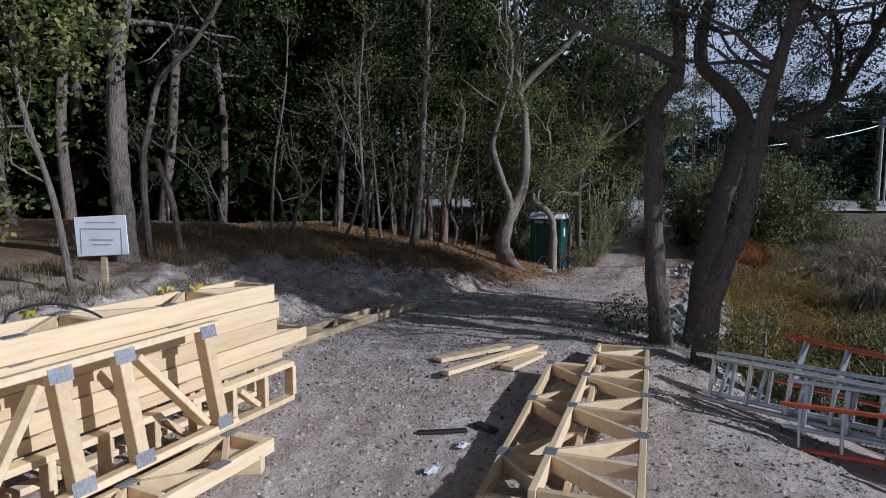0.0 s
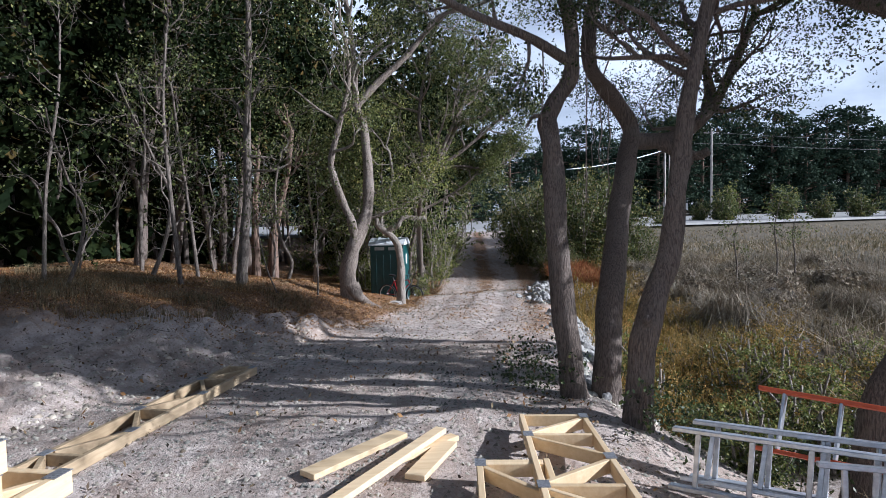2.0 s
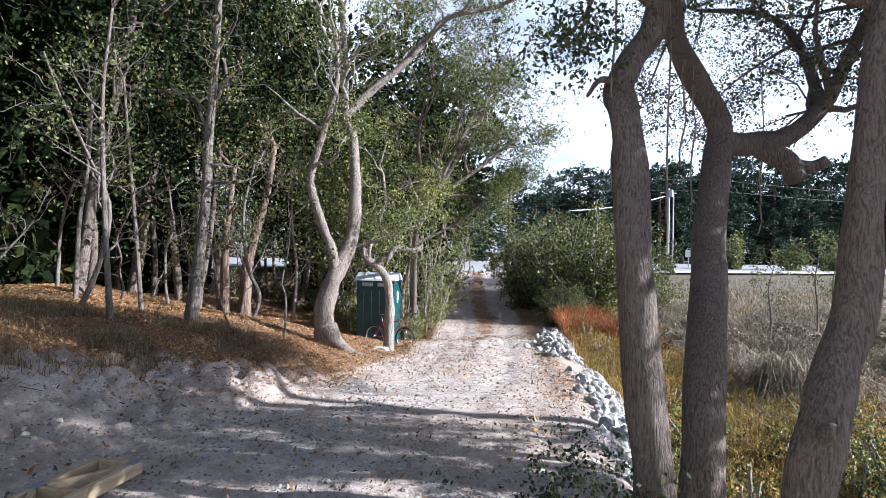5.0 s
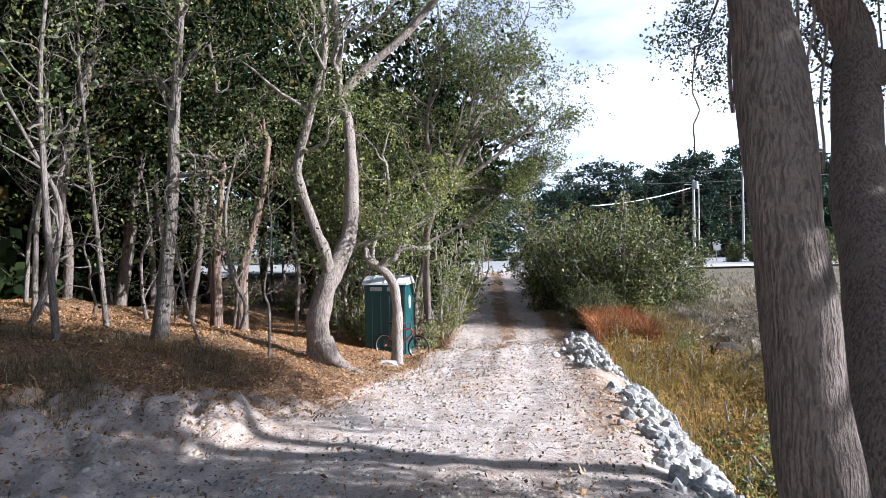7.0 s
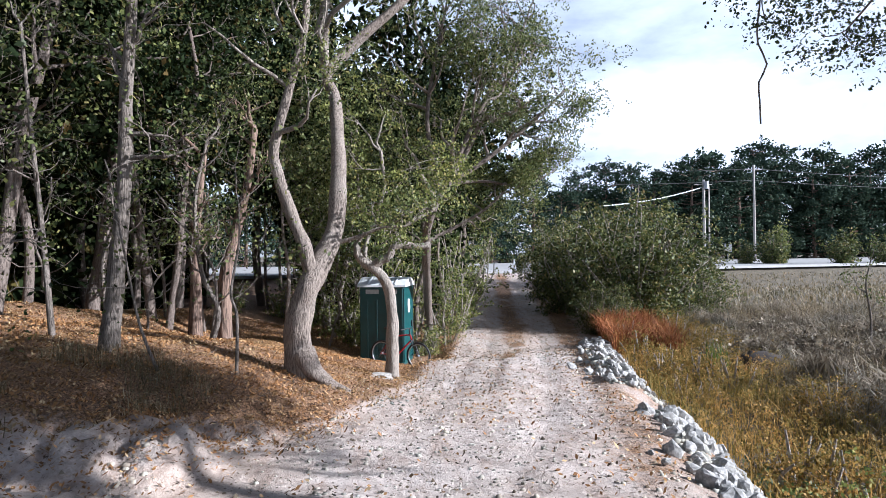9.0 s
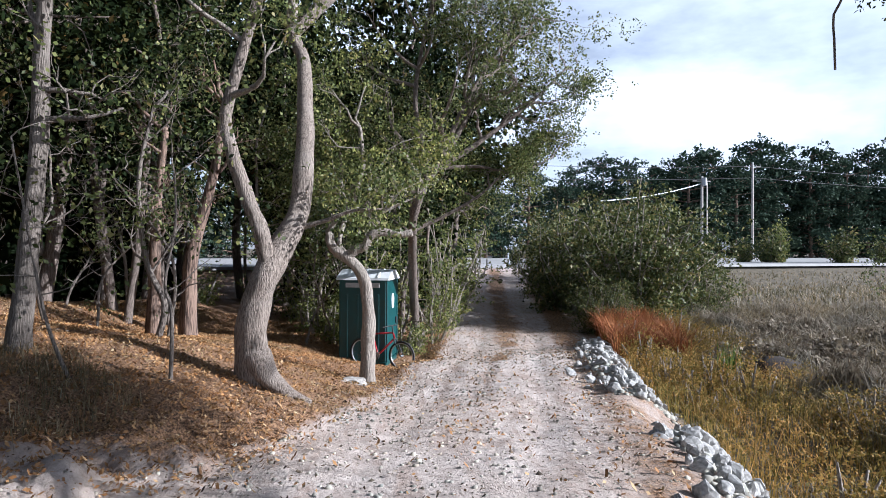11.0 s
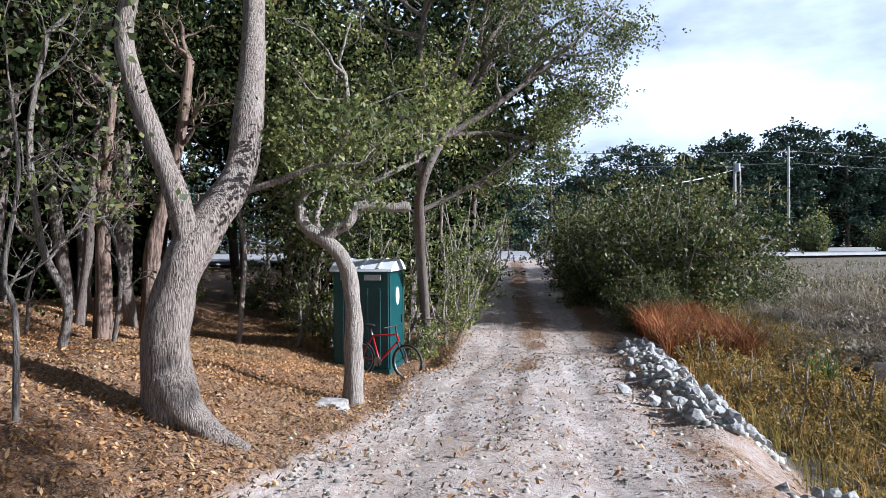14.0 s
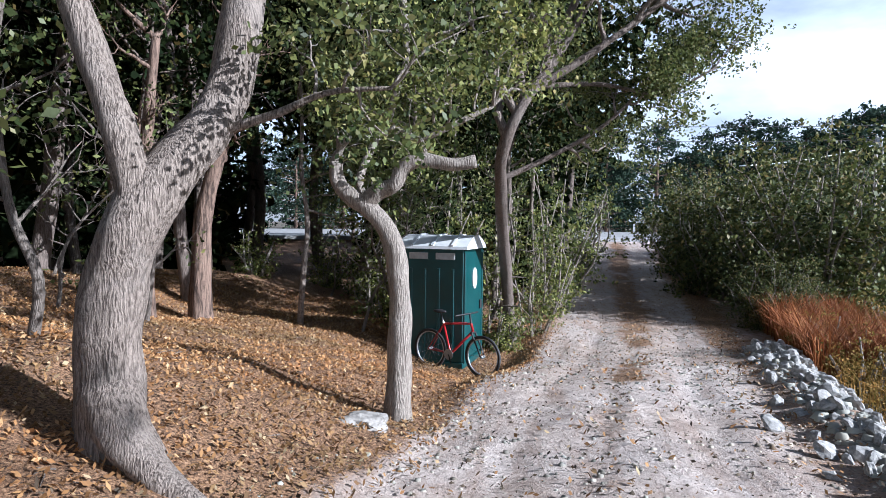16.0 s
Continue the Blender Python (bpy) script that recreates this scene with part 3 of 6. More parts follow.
tree("oak_tree", "live oak leaning at the drive's edge, bent trunk", [
    ([(0.60, 9.10, -0.2), (0.50, 9.10, 0.42), (0.45, 9.15, 0.95), (0.43, 9.20, 1.5), (0.43, 9.30, 1.98), (0.42, 9.40, 2.4), (0.42, 9.50, 2.58), (0.52, 9.55, 2.8), (0.69, 9.60, 3.05), (0.72, 9.60, 3.35), (0.70, 9.65, 3.7), (0.61, 9.70, 4.3), (0.66, 9.80, 5.2)], 0.125, 0.065, 5, 1.5, 2, 0.82),
    ([(0.68, 9.55, 3.2), (0.36, 9.45, 3.35), (0.11, 9.30, 3.42), (-0.44, 9.20, 3.6), (-0.94, 9.30, 3.9)], 0.06, 0.03, 4, 0.8, 2, 0.4),
    ([(0.42, 9.48, 2.62), (0.26, 9.40, 2.62), (0.16, 9.35, 2.5)], 0.03, 0.012, 0, 0, 0, 0)],
    seed=11, per=42, spread=0.16, size=0.034, bark=BARK_DARK)
tree("oak_tree", "live oak with crooked fork and a sawn limb stub", [
    ([(1.06, 9.50, -0.15), (1.10, 9.60, 0.4), (1.28, 9.90, 1.12), (1.50, 10.30, 1.78), (1.68, 10.55, 2.3), (1.78, 10.70, 2.65), (1.58, 10.70, 3.0), (1.26, 10.40, 3.2), (1.06, 10.10, 3.35), (1.08, 10.10, 3.8), (1.23, 10.20, 4.6), (1.18, 10.30, 5.6)], 0.15, 0.06, 5, 1.5, 2, 0.8),
    ([(1.74, 10.65, 2.5), (2.18, 10.90, 2.52), (2.58, 11.00, 2.62), (3.03, 11.10, 2.95), (3.38, 11.20, 3.5), (3.68, 11.20, 4.2)], 0.11, 0.05, 11, 1.5, 2, 0.45)] + [
    ([(3.03, 11.10, 2.95), (3.38, 12.00, 3.9), (3.58, 13.00, 4.6), (3.38, 14.20, 5.1)], 0.06, 0.03, 5, 0.9, 2, 0.3),
    ([(1.23, 10.20, 4.6), (1.98, 11.60, 4.9), (2.58, 12.80, 5.0), (2.68, 14.00, 4.9)], 0.05, 0.025, 5, 0.55, 2, 0.3),
    ([(2.58, 12.80, 5.0), (2.48, 13.40, 4.2), (2.3, 13.70, 3.5)], 0.02, 0.008, 3, 0.4, 1, 0.6),
    ([(3.38, 12.00, 3.9), (3.22, 13.0, 3.7), (3.1, 13.8, 3.25)], 0.02, 0.008, 4, 0.45, 1, 0.5),
    ([(2.28, 10.92, 2.5), (2.48, 10.80, 2.36), (2.50, 10.70, 2.2)], 0.10, 0.09, 0, 0, 0, 0),
    ([(2.48, 10.85, 2.36), (2.70, 10.80, 2.32), (2.83, 10.75, 2.38)], 0.07, 0.05, 0, 0, 0, 0)],
    seed=12, per=35, spread=0.15, size=0.034, bark=BARK_DARK)
tree("oak_tree", "live oak leaning away from the drive, knot low on its trunk", [
    ([(0.91, 8.30, -0.15), (0.93, 8.30, 0.35), (1.00, 8.30, 0.69), (1.10, 8.35, 0.94), (1.23, 8.40, 1.25), (1.30, 8.45, 1.7), (1.38, 8.50, 2.1), (1.45, 8.55, 2.5), (1.55, 8.60, 2.95), (1.68, 8.65, 3.4), (1.88, 8.70, 4.2), (2.03, 8.80, 5.2)], 0.125, 0.05, 10, 1.6, 2, 0.66),
    ([(0.97, 8.24, 0.66), (0.92, 8.16, 0.72), (0.90, 8.10, 0.74)], 0.05, 0.035, 0, 0, 0, 0)],
    seed=13, per=42, spread=0.16, size=0.034, bark=BARK_DARK)
tree("oak_tree", "thick dark oak trunk leaning over the ladders", [
    ([(2.85, 7.95, -0.5), (2.9, 7.9, -0.1), (3.05, 7.8, 0.4), (3.35, 7.7, 1.0), (3.9, 7.7, 2.0), (4.2, 7.8, 3.2), (4.1, 8.0, 4.6)], 0.24, 0.1, 8, 1.9, 2, 0.6),
    ([(4.2, 7.7, 2.6), (3.6, 8.6, 3.4), (3.2, 9.6, 4.0), (3.0, 10.6, 4.5)], 0.1, 0.04, 8, 1.5, 2, 0.3),
    ([(4.2, 7.8, 3.4), (4.6, 8.4, 4.4), (4.8, 9.2, 5.0), (4.6, 10.2, 5.4)], 0.1, 0.04, 9, 1.6, 2, 0.3),
    ([(4.1, 7.9, 4.0), (5.2, 8.6, 5.0), (6.2, 9.2, 5.8), (6.8, 10.0, 6.4)], 0.1, 0.04, 9, 1.7, 2, 0.3),
    ([(4.1, 7.9, 4.3), (3.4, 8.6, 5.4), (2.7, 9.2, 6.1)], 0.08, 0.04, 8, 1.6, 2, 0.3)],
    seed=14, per=42, spread=0.25, size=0.042, bark=BARK_DARK)
tree("oak_tree", "large live oak in leaf litter, forked leaning trunk", [
    ([(-2.22, 17.35, -0.5), (-2.3, 17.35, 0.05), (-2.25, 17.35, 0.62), (-2.08, 17.35, 1.03), (-1.93, 17.6, 1.39), (-1.83, 17.85, 1.77), (-1.79, 17.99, 2.3), (-1.83, 18.28, 3.08), (-1.9, 18.59, 3.84), (-2.08, 18.73, 4.36), (-2.11, 18.89, 5.36), (-2.22, 19.02, 6.54), (-2.4, 19.17, 7.82)], 0.205, 0.045, 7, 1.6, 2, 0.72),
    ([(-2.1, 17.33, 1.05), (-2.16, 17.3, 1.4), (-2.27, 17.3, 1.7), (-2.42, 17.3, 2.1), (-2.55, 17.32, 2.5), (-2.6, 17.35, 2.85), (-2.48, 17.35, 3.35), (-2.28, 17.35, 4.08), (-2.14, 17.35, 4.73), (-2.2, 17.3, 5.6)], 0.105, 0.045, 6, 1.5, 2, 0.6)] + [
    ([(-2.09, 18.7, 4.28), (-1.57, 18.82, 4.88), (-0.85, 18.89, 5.54), (-0.32, 18.96, 6.18), (0.14, 19.02, 6.65), (1.15, 19.07, 6.96), (2.17, 19.15, 7.44)], 0.095, 0.035, 8, 1.5, 2, 0.45),
    ([(-2.2, 17.25, 0.0), (-2.02, 17.15, -0.26), (-1.82, 17.1, -0.40), (-1.55, 17.05, -0.52)], 0.16, 0.05, 0, 0, 0, 0),
    ([(-1.79, 17.75, 1.53), (-1.45, 17.75, 1.63), (-1.13, 17.75, 1.75), (-0.74, 17.75, 1.77)], 0.035, 0.012, 3, 0.6, 1, 0.4)],
    seed=15, per=21, spread=0.2, size=0.05, twig_bark=BARK_PALE, leaf=EDGE_LEAF, limb=0.07)
tree("oak_tree", "small pale oak with a sharply crooked trunk", [
    ([(-1.06, 19.60, -1.03), (-1.06, 19.60, -0.34), (-1.06, 19.60, 0.12), (-1.08, 19.60, 0.54), (-1.15, 19.60, 0.84), (-1.33, 19.60, 1.07), (-1.52, 19.60, 1.20), (-1.65, 19.60, 1.35), (-1.67, 19.60, 1.52)], 0.12, 0.062, 1, 0.35, 1, 0.9),
    ([(-1.38, 19.60, 1.14), (-1.25, 19.58, 1.26), (-1.10, 19.55, 1.32), (-1.02, 19.55, 1.47), (-0.85, 19.55, 1.53), (-0.59, 19.55, 1.49), (-0.38, 19.57, 1.52)], 0.08, 0.056, 0, 0.5, 1, 0.7)],
    bark=BARK_PALE, seed=16, per=6, spread=0.12, size=0.06)
tree("oak_tree", "pale twisted oak behind the crooked tree", [
    ([(-1.09, 19.93, -1.1), (-1.09, 19.93, 0.2), (-1.13, 19.93, 0.7), (-1.38, 19.93, 1.12), (-1.56, 20.0, 1.35), (-1.5, 20.3, 1.75), (-1.4, 20.5, 2.0), (-1.32, 20.5, 2.3), (-1.22, 20.6, 2.7), (-1.3, 20.8, 3.4)], 0.045, 0.035, 6, 1.1, 2, 0.6),
    ([(-1.42, 20.5, 1.98), (-1.2, 20.5, 1.9), (-1.04, 20.5, 1.85), (-0.68, 20.5, 2.0), (-0.3, 20.6, 2.2)], 0.05, 0.025, 5, 0.8, 2, 0.4)],
    bark=BARK_PALE, seed=17, per=12, spread=0.16, size=0.06, leaf=SHRUB_LEAF)
tree("oak_tree", "spreading oak reaching over the drive behind the toilet", [
    ([(-0.2, 26.6, -1.2), (-0.3, 25.8, 0.0), (-0.35, 24.2, 1.4), (-0.3, 23.6, 2.1), (0.0, 23.6, 2.8), (0.5, 24.0, 3.6), (1.0, 24.2, 4.6), (1.4, 24.4, 5.8)], 0.12, 0.05, 9, 1.7, 2, 0.45),
    ([(0.1, 23.7, 3.0), (1.0, 23.9, 3.6), (1.9, 24.2, 4.3), (2.6, 24.3, 4.9), (3.3, 24.4, 5.6)], 0.07, 0.025, 9, 1.2, 2, 0.35)] + [
    ([(-0.3, 24.0, 1.7), (0.5, 24.2, 2.1), (1.3, 24.4, 2.6), (2.0, 24.6, 3.3)], 0.05, 0.02, 7, 1.0, 2, 0.4),
    ([(0.2, 23.8, 3.1), (1.2, 24.2, 3.2), (2.2, 24.5, 3.1), (3.0, 24.6, 3.5)], 0.045, 0.015, 7, 0.7, 2, 0.4),
    ([(0.3, 23.8, 3.4), (1.0, 24.0, 4.9), (1.8, 24.2, 6.2), (2.3, 24.4, 7.4)], 0.07, 0.03, 11, 1.5, 2, 0.35),
    ([(0.0, 23.7, 2.9), (-0.3, 24.0, 4.6), (-0.1, 24.2, 6.2), (0.2, 24.4, 7.6)], 0.07, 0.03, 10, 1.5, 2, 0.4)],
    bark=BARK_DARK, twig_bark=BARK, seed=18, per=26, spread=0.17, size=0.056, leaf=EDGE_LEAF, limb=0.1)
tree("oak_tree", "tall grey oak at the wood's edge with a pale limb", [
    ([(-7.08, 9.35, 0.5), (-7.1, 9.3, 1.5), (-7.13, 9.3, 2.34), (-7.11, 9.3, 3.15), (-7.02, 9.3, 3.87), (-6.85, 9.3, 4.6), (-6.8, 9.3, 6.2)], 0.17, 0.08, 7, 1.9, 2, 0.7),
    ([(-7.08, 9.3, 3.5), (-7.34, 9.3, 4.05), (-7.6, 9.2, 4.4), (-8.0, 9.2, 5.2)], 0.09, 0.04, 5, 1.4, 2, 0.5)],
    bark=BARK_SHADED, seed=19, per=10, spread=0.28, size=0.09, leaf=SHADED_LEAF)
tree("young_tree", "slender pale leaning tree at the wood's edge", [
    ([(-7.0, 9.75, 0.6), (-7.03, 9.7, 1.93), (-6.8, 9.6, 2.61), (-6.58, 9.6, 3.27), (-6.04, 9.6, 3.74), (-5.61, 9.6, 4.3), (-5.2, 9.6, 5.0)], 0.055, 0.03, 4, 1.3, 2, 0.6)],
    bark=BARK_SHADED, seed=20, per=5, spread=0.25, size=0.08, leaf=SHADED_LEAF)
tree("dead_tree", "short pale broken tree stem", [
    ([(-6.76, 10.2, 0.5), (-6.83, 10.1, 1.41), (-6.94, 10.0, 1.94), (-7.0, 10.0, 2.1)], 0.055, 0.05, 0, 0, 0, 0),
    ([(-6.9, 10.05, 1.6), (-6.84, 10.0, 2.0), (-6.8, 10.0, 2.2)], 0.02, 0.01, 0, 0, 0, 0)], bark=BARK_SHADED, seed=21)
tree("young_tree", "pale forked young tree on the bank", [
    ([(-6.43, 7.6, 0.3), (-6.48, 7.5, 1.2), (-6.6, 7.5, 1.7), (-6.9, 7.5, 2.6), (-7.1, 7.6, 3.4)], 0.045, 0.03, 8, 1.2, 2, 0.5)],
    bark=BARK_SHADED, seed=22, per=12, spread=0.25, size=0.09, leaf=SHRUB_LEAF)

THIN = "slender pale-barked young tree with bare twigs"
for k, (pts, r, boughs) in enumerate((
        ([(-5.42, 15.6, 0.3), (-5.51, 15.6, 1.36), (-5.57, 15.6, 2.34), (-5.61, 15.6, 3.16), (-5.61, 15.6, 4.06), (-5.5, 15.6, 5.2)], 0.05, 10),
        ([(-4.51, 16.6, 0.1), (-4.42, 16.6, 1.1), (-4.31, 16.6, 2.3), (-4.27, 16.6, 3.49), (-4.2, 16.6, 4.6), (-4.14, 16.6, 6.2)], 0.115, 12),
        ([(-5.18, 23.5, -0.75), (-5.15, 23.5, 0.89), (-4.94, 23.5, 1.82), (-4.65, 23.5, 2.91), (-4.44, 23.5, 4.4)], 0.17, 7),
        ([(-5.5, 22.5, -0.4), (-5.5, 22.5, 0.91), (-5.48, 22.5, 1.9), (-5.3, 22.5, 3.6)], 0.14, 6)) + (
        ([(-2.87, 16.4, -0.2), (-2.86, 16.4, 0.59), (-2.93, 16.4, 0.9), (-2.83, 16.4, 1.5), (-2.8, 16.3, 2.0)], 0.022, 3),
        ([(-7.42, 14.5, 0.3), (-7.36, 14.5, 1.4), (-7.26, 14.5, 2.43), (-7.0, 14.5, 3.8), (-6.9, 14.5, 5.0)], 0.04, 8),
        ([(-7.13, 18.0, 0.3), (-7.09, 18.0, 1.92), (-6.96, 18.0, 2.87), (-6.9, 18.0, 4.2)], 0.05, 8),
        ([(-5.65, 17.4, 0.1), (-5.78, 17.4, 1.62), (-5.94, 17.4, 3.19), (-6.07, 17.4, 4.6)], 0.045, 9),
        ([(-3.9, 18.6, -0.3), (-3.75, 18.5, 0.5), (-4.0, 18.5, 1.1), (-4.1, 18.5, 2.2), (-3.9, 18.5, 3.2)], 0.05, 9),
        ([(-3.55, 15.9, -0.1), (-3.8, 15.9, 0.5), (-3.95, 15.9, 1.2), (-4.15, 15.9, 2.3)], 0.02, 5))):
    tree("young_tree", THIN if r < 0.1 else "straight grey tree standing in orange leaf litter", [(pts, r, r * 0.45, boughs, 0.85, 2, 0.42)],
         bark=BARK_SHADED if r < 0.12 else BARK_PINE, seed=40 + k, per=2, spread=0.2, size=0.06, leaf=EDGE_LEAF, group="young trees at the wood's edge")


def bare_sapling(seed, height, r):
    """A crooked, nearly leafless young tree; its foot at the origin."""
    rs = np.random.default_rng(seed)
    pts = [Vector((0, 0, -0.1))]
    d = Vector((rs.normal(0, 0.2), rs.normal(0, 0.2), 1))
    for i in range(7):
        d = (d + Vector((rs.normal(0, 0.28), rs.normal(0, 0.28), 0.15))).normalized()
        pts.append(pts[-1] + d * height / 7)
    rad = [r * (1 - 0.1 * i) for i in range(8)]
    tb, twigs, an = Tubes(), Tubes(), []
    tb.add(pts, rad, 7, 3, 0.12)
    sp, sr = smooth_line(pts, rad, 3)
    for k in range(9):
        i = min(len(sp) - 1, int(len(sp) * (0.25 + 0.75 * k / 9)))
        side = Vector((rs.normal(0, 1), rs.normal(0, 1), rs.uniform(0.1, 0.6))).normalized()
        grow(twigs, an, sp[i], side, height * rs.uniform(0.2, 0.36), sr[i] * 0.6, 1, rs, up=0.1, wander=0.42, kids=3, sides=5)
    ob = thing("bare_sapling", "crooked pale sapling with bare branches in leaf litter", "tree", (0, 0, -50), group="bare saplings of the wood")
    put("trunk", tb.mesh("trunk"), BARK_SHADED, ob)
    tagged(put("twigwork", twigs.mesh("twigwork"), BARK_SHADED, ob), kind="stuff")
    few = np.array(an)[rs.random(len(an)) < 0.4]
    put("crown", quads("crown", leaf_quads(few, 5, 0.14, 0.075, rs)), EDGE_LEAF, ob)
    return ob


srs = np.random.default_rng(71)
saps = [bare_sapling(601, 3.2, 0.035), bare_sapling(602, 4.0, 0.045), bare_sapling(603, 2.6, 0.03)]
for k, (px, py) in enumerate(((-2.5, 26.1), (-4.9, 21.6), (-2.9, 26.9), (-4.6, 28.4), (-5.9, 19.6), (-6.2, 21.6), (-2.1, 26.6), (-7.4, 25.6), (-3.4, 27.4), (-6.9, 19.4), (-6.4, 16.6), (-7.6, 16.0), (-8.4, 17.6), (-6.6, 13.6), (-8.2, 13.4), (-9.0, 15.2), (-8.6, 11.4), (-9.4, 12.2), (-7.6, 23.2), (-8.6, 20.2), (-3.0, 25.4), (-0.6, 26.0), (-1.8, 26.4))):
    o = copy_thing(saps[k % 3], pose(px, py, gz(px, py), srs.normal(0, 6), srs.normal(0, 6), srs.uniform(0, 360)))
    q = srs.uniform(0.8, 1.25)
    o.scale = (q, q, q)
for v in saps:
    for o in list(v.children) + [v]:
        bpy.data.objects.remove(o)


def wood_variant(seed, height, r, clear, lean, leaf, bark, per, spread, size, boughs, name="woodland_tree", label="woodland oak with dense high crown, tone holds shade or sun", kids=4):
    rs = np.random.default_rng(seed)
    pts = [(0, 0, 0)]
    x = y = 0.0
    for i in range(6):
        x += rs.normal(0, 0.12) + lean * 0.1
        y += rs.normal(0, 0.12)
        pts.append((x, y, height * (i + 1) / 6 * 0.85))
    tb, twigs, an = Tubes(), Tubes(), []
    rad = [r * (1 - 0.1 * i) for i in range(7)]
    tb.add(pts, rad, 8, 3, 0.15)
    sp, sr = smooth_line(pts, rad, 4)
    for k in range(boughs):
        i = int(len(sp) * (clear + (1 - clear) * (k + 0.5) / boughs))
        i = min(i, len(sp) - 1)
        a = rs.uniform(0, 6.283)
        grow(twigs, an, sp[i], (math.cos(a), math.sin(a), rs.uniform(0.0, 0.7)), height * 0.2 * rs.uniform(0.7, 1.3), min(0.05, sr[i] * 0.5), 1, rs, sides=4 if size < 0.2 else 3, kids=kids)
    ob = thing(name, label, "tree", (0, 0, -50), group="trees of the wood")
    put("trunk", tb.mesh("trunk"), bark, ob)
    tagged(put("twigwork", twigs.mesh("twigwork"), bark, ob), kind="stuff")
    put("crown", quads("crown", leaf_quads(an, per, spread, size, rs)), leaf, ob)
    return ob


rs = np.random.default_rng(5)
# Dark bark and leaves paint the wood's shade; the last variant is sunlit.
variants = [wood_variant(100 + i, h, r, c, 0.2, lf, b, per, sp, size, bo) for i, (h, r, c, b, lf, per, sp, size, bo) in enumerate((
    (9.0, 0.10, 0.36, BARK_DARK, SHADED_LEAF, 14, 0.5, 0.25, 14), (10.0, 0.13, 0.4, BARK_DARK, SHADED_LEAF, 14, 0.5, 0.25, 15), (8.0, 0.07, 0.34, BARK_DARK, SHADED_LEAF, 14, 0.48, 0.24, 13),
    (10.5, 0.15, 0.4, BARK_DARK, SHADED_LEAF, 14, 0.52, 0.25, 15), (7.5, 0.05, 0.36, BARK_DARK, SHADED_LEAF, 14, 0.48, 0.24, 12),
    (7.6, 0.09, 0.36, BARK_DARK, SHADED_LEAF, 28, 0.36, 0.112, 13), (8.4, 0.11, 0.38, BARK_DARK, SHADED_LEAF, 28, 0.36, 0.112, 13), (6.6, 0.06, 0.34, BARK, EDGE_LEAF, 28, 0.36, 0.085, 12)))]
SPOTS = [(-0.6, 27.8), (-1.6, 29.2), (0.2, 30.6), (-2.6, 26.9), (0.8, 33.5), (-1.2, 33.0), (1.4, 37.0), (-3.6, 30.2), (-0.6, 36.6), (1.9, 41.0)]
tries = 0
while len(SPOTS) < 150 and tries < 12000:
    tries += 1
    py = rs.uniform(5, 47)
    px = rs.uniform(-30, -3)
    out = float(road_mid(py) - road_half(py)) - px
    need = 7.2 if py < 13 else 7.0 if py < 18 else 5.2 if py < 25 else 2.2
    if py > 24 and 0.25 < (-0.65 - px) / (py - 8.7) < 0.33:
        continue
    if out < need or (px > -9 and py < 12) or any((px - a) ** 2 + (py - b) ** 2 < (1.5 if py < 26 else 2.2) for a, b in SPOTS):
        continue
    SPOTS.append((px, py))
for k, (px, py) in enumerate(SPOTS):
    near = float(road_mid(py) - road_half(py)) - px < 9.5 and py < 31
    # Past y 18.5 near the drive: sunlit leaf tone, elsewhere the shaded one.
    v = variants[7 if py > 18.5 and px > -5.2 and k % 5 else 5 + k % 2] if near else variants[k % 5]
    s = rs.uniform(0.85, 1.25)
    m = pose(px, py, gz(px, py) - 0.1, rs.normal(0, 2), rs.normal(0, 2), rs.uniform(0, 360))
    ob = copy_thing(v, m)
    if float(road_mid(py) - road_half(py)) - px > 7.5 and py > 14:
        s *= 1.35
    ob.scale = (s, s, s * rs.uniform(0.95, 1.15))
for v in variants:
    for o in list(v.children) + [v]:
        bpy.data.objects.remove(o)


def shrub(seed, height, width, leaf, stems, per, spread, size, name, label, bark=BARK_PALE, low=0.25, twig=3):
    rs = np.random.default_rng(seed)
    tb, an = Tubes(), []
    for k in range(stems):
        a, q = rs.uniform(0, 6.283), rs.uniform(0, 1) ** 0.6
        top = Vector((math.cos(a) * width * q * 0.5, math.sin(a) * width * q * 0.5, height * (1 - 0.45 * q * q) * rs.uniform(0.8, 1.05)))
        foot = Vector((top.x * 0.25, top.y * 0.25, -0.1))
        mid = foot.lerp(top, 0.5) + Vector(rs.normal(0, 0.12 * width / 2, 3))
        pts, rad = smooth_line([foot, foot.lerp(mid, 0.5), mid, top], [0.04, 0.032, 0.025, 0.012], 3)
        tb.add(pts, rad, 5)
        for p in pts[int(len(pts) * low):]:
            grow(tb, an, p, Vector(rs.normal(0, 1, 3)), width * 0.16, 0.012, 0, rs, sides=twig)
    ob = thing(name, label, "shrub", (0, 0, -50))
    tagged(put("stemwork", tb.mesh("stemwork"), bark, ob), kind="stuff")
    put("foliage", quads("foliage", leaf_quads(an, per, spread, size, rs)), leaf, ob)
    return ob


def place(ob, x, y, rz=0.0, s=1.0, dz=0.0):
    ob.matrix_basis = pose(x, y, gz(x, y) - 0.05 + dz, 0, 0, rz)
    ob.scale = (s, s, s)
    return ob


def spread_out(v, spots, group):
    tagged(v, group=group)
    for k, (x, y, s) in enumerate(spots):
        if k == 0:
            place(v, x, y, 0, s)
        else:
            o = copy_thing(v, pose(x, y, gz(x, y) - 0.05, 0, 0, 77 * k))
            o.scale = (s, s, s)


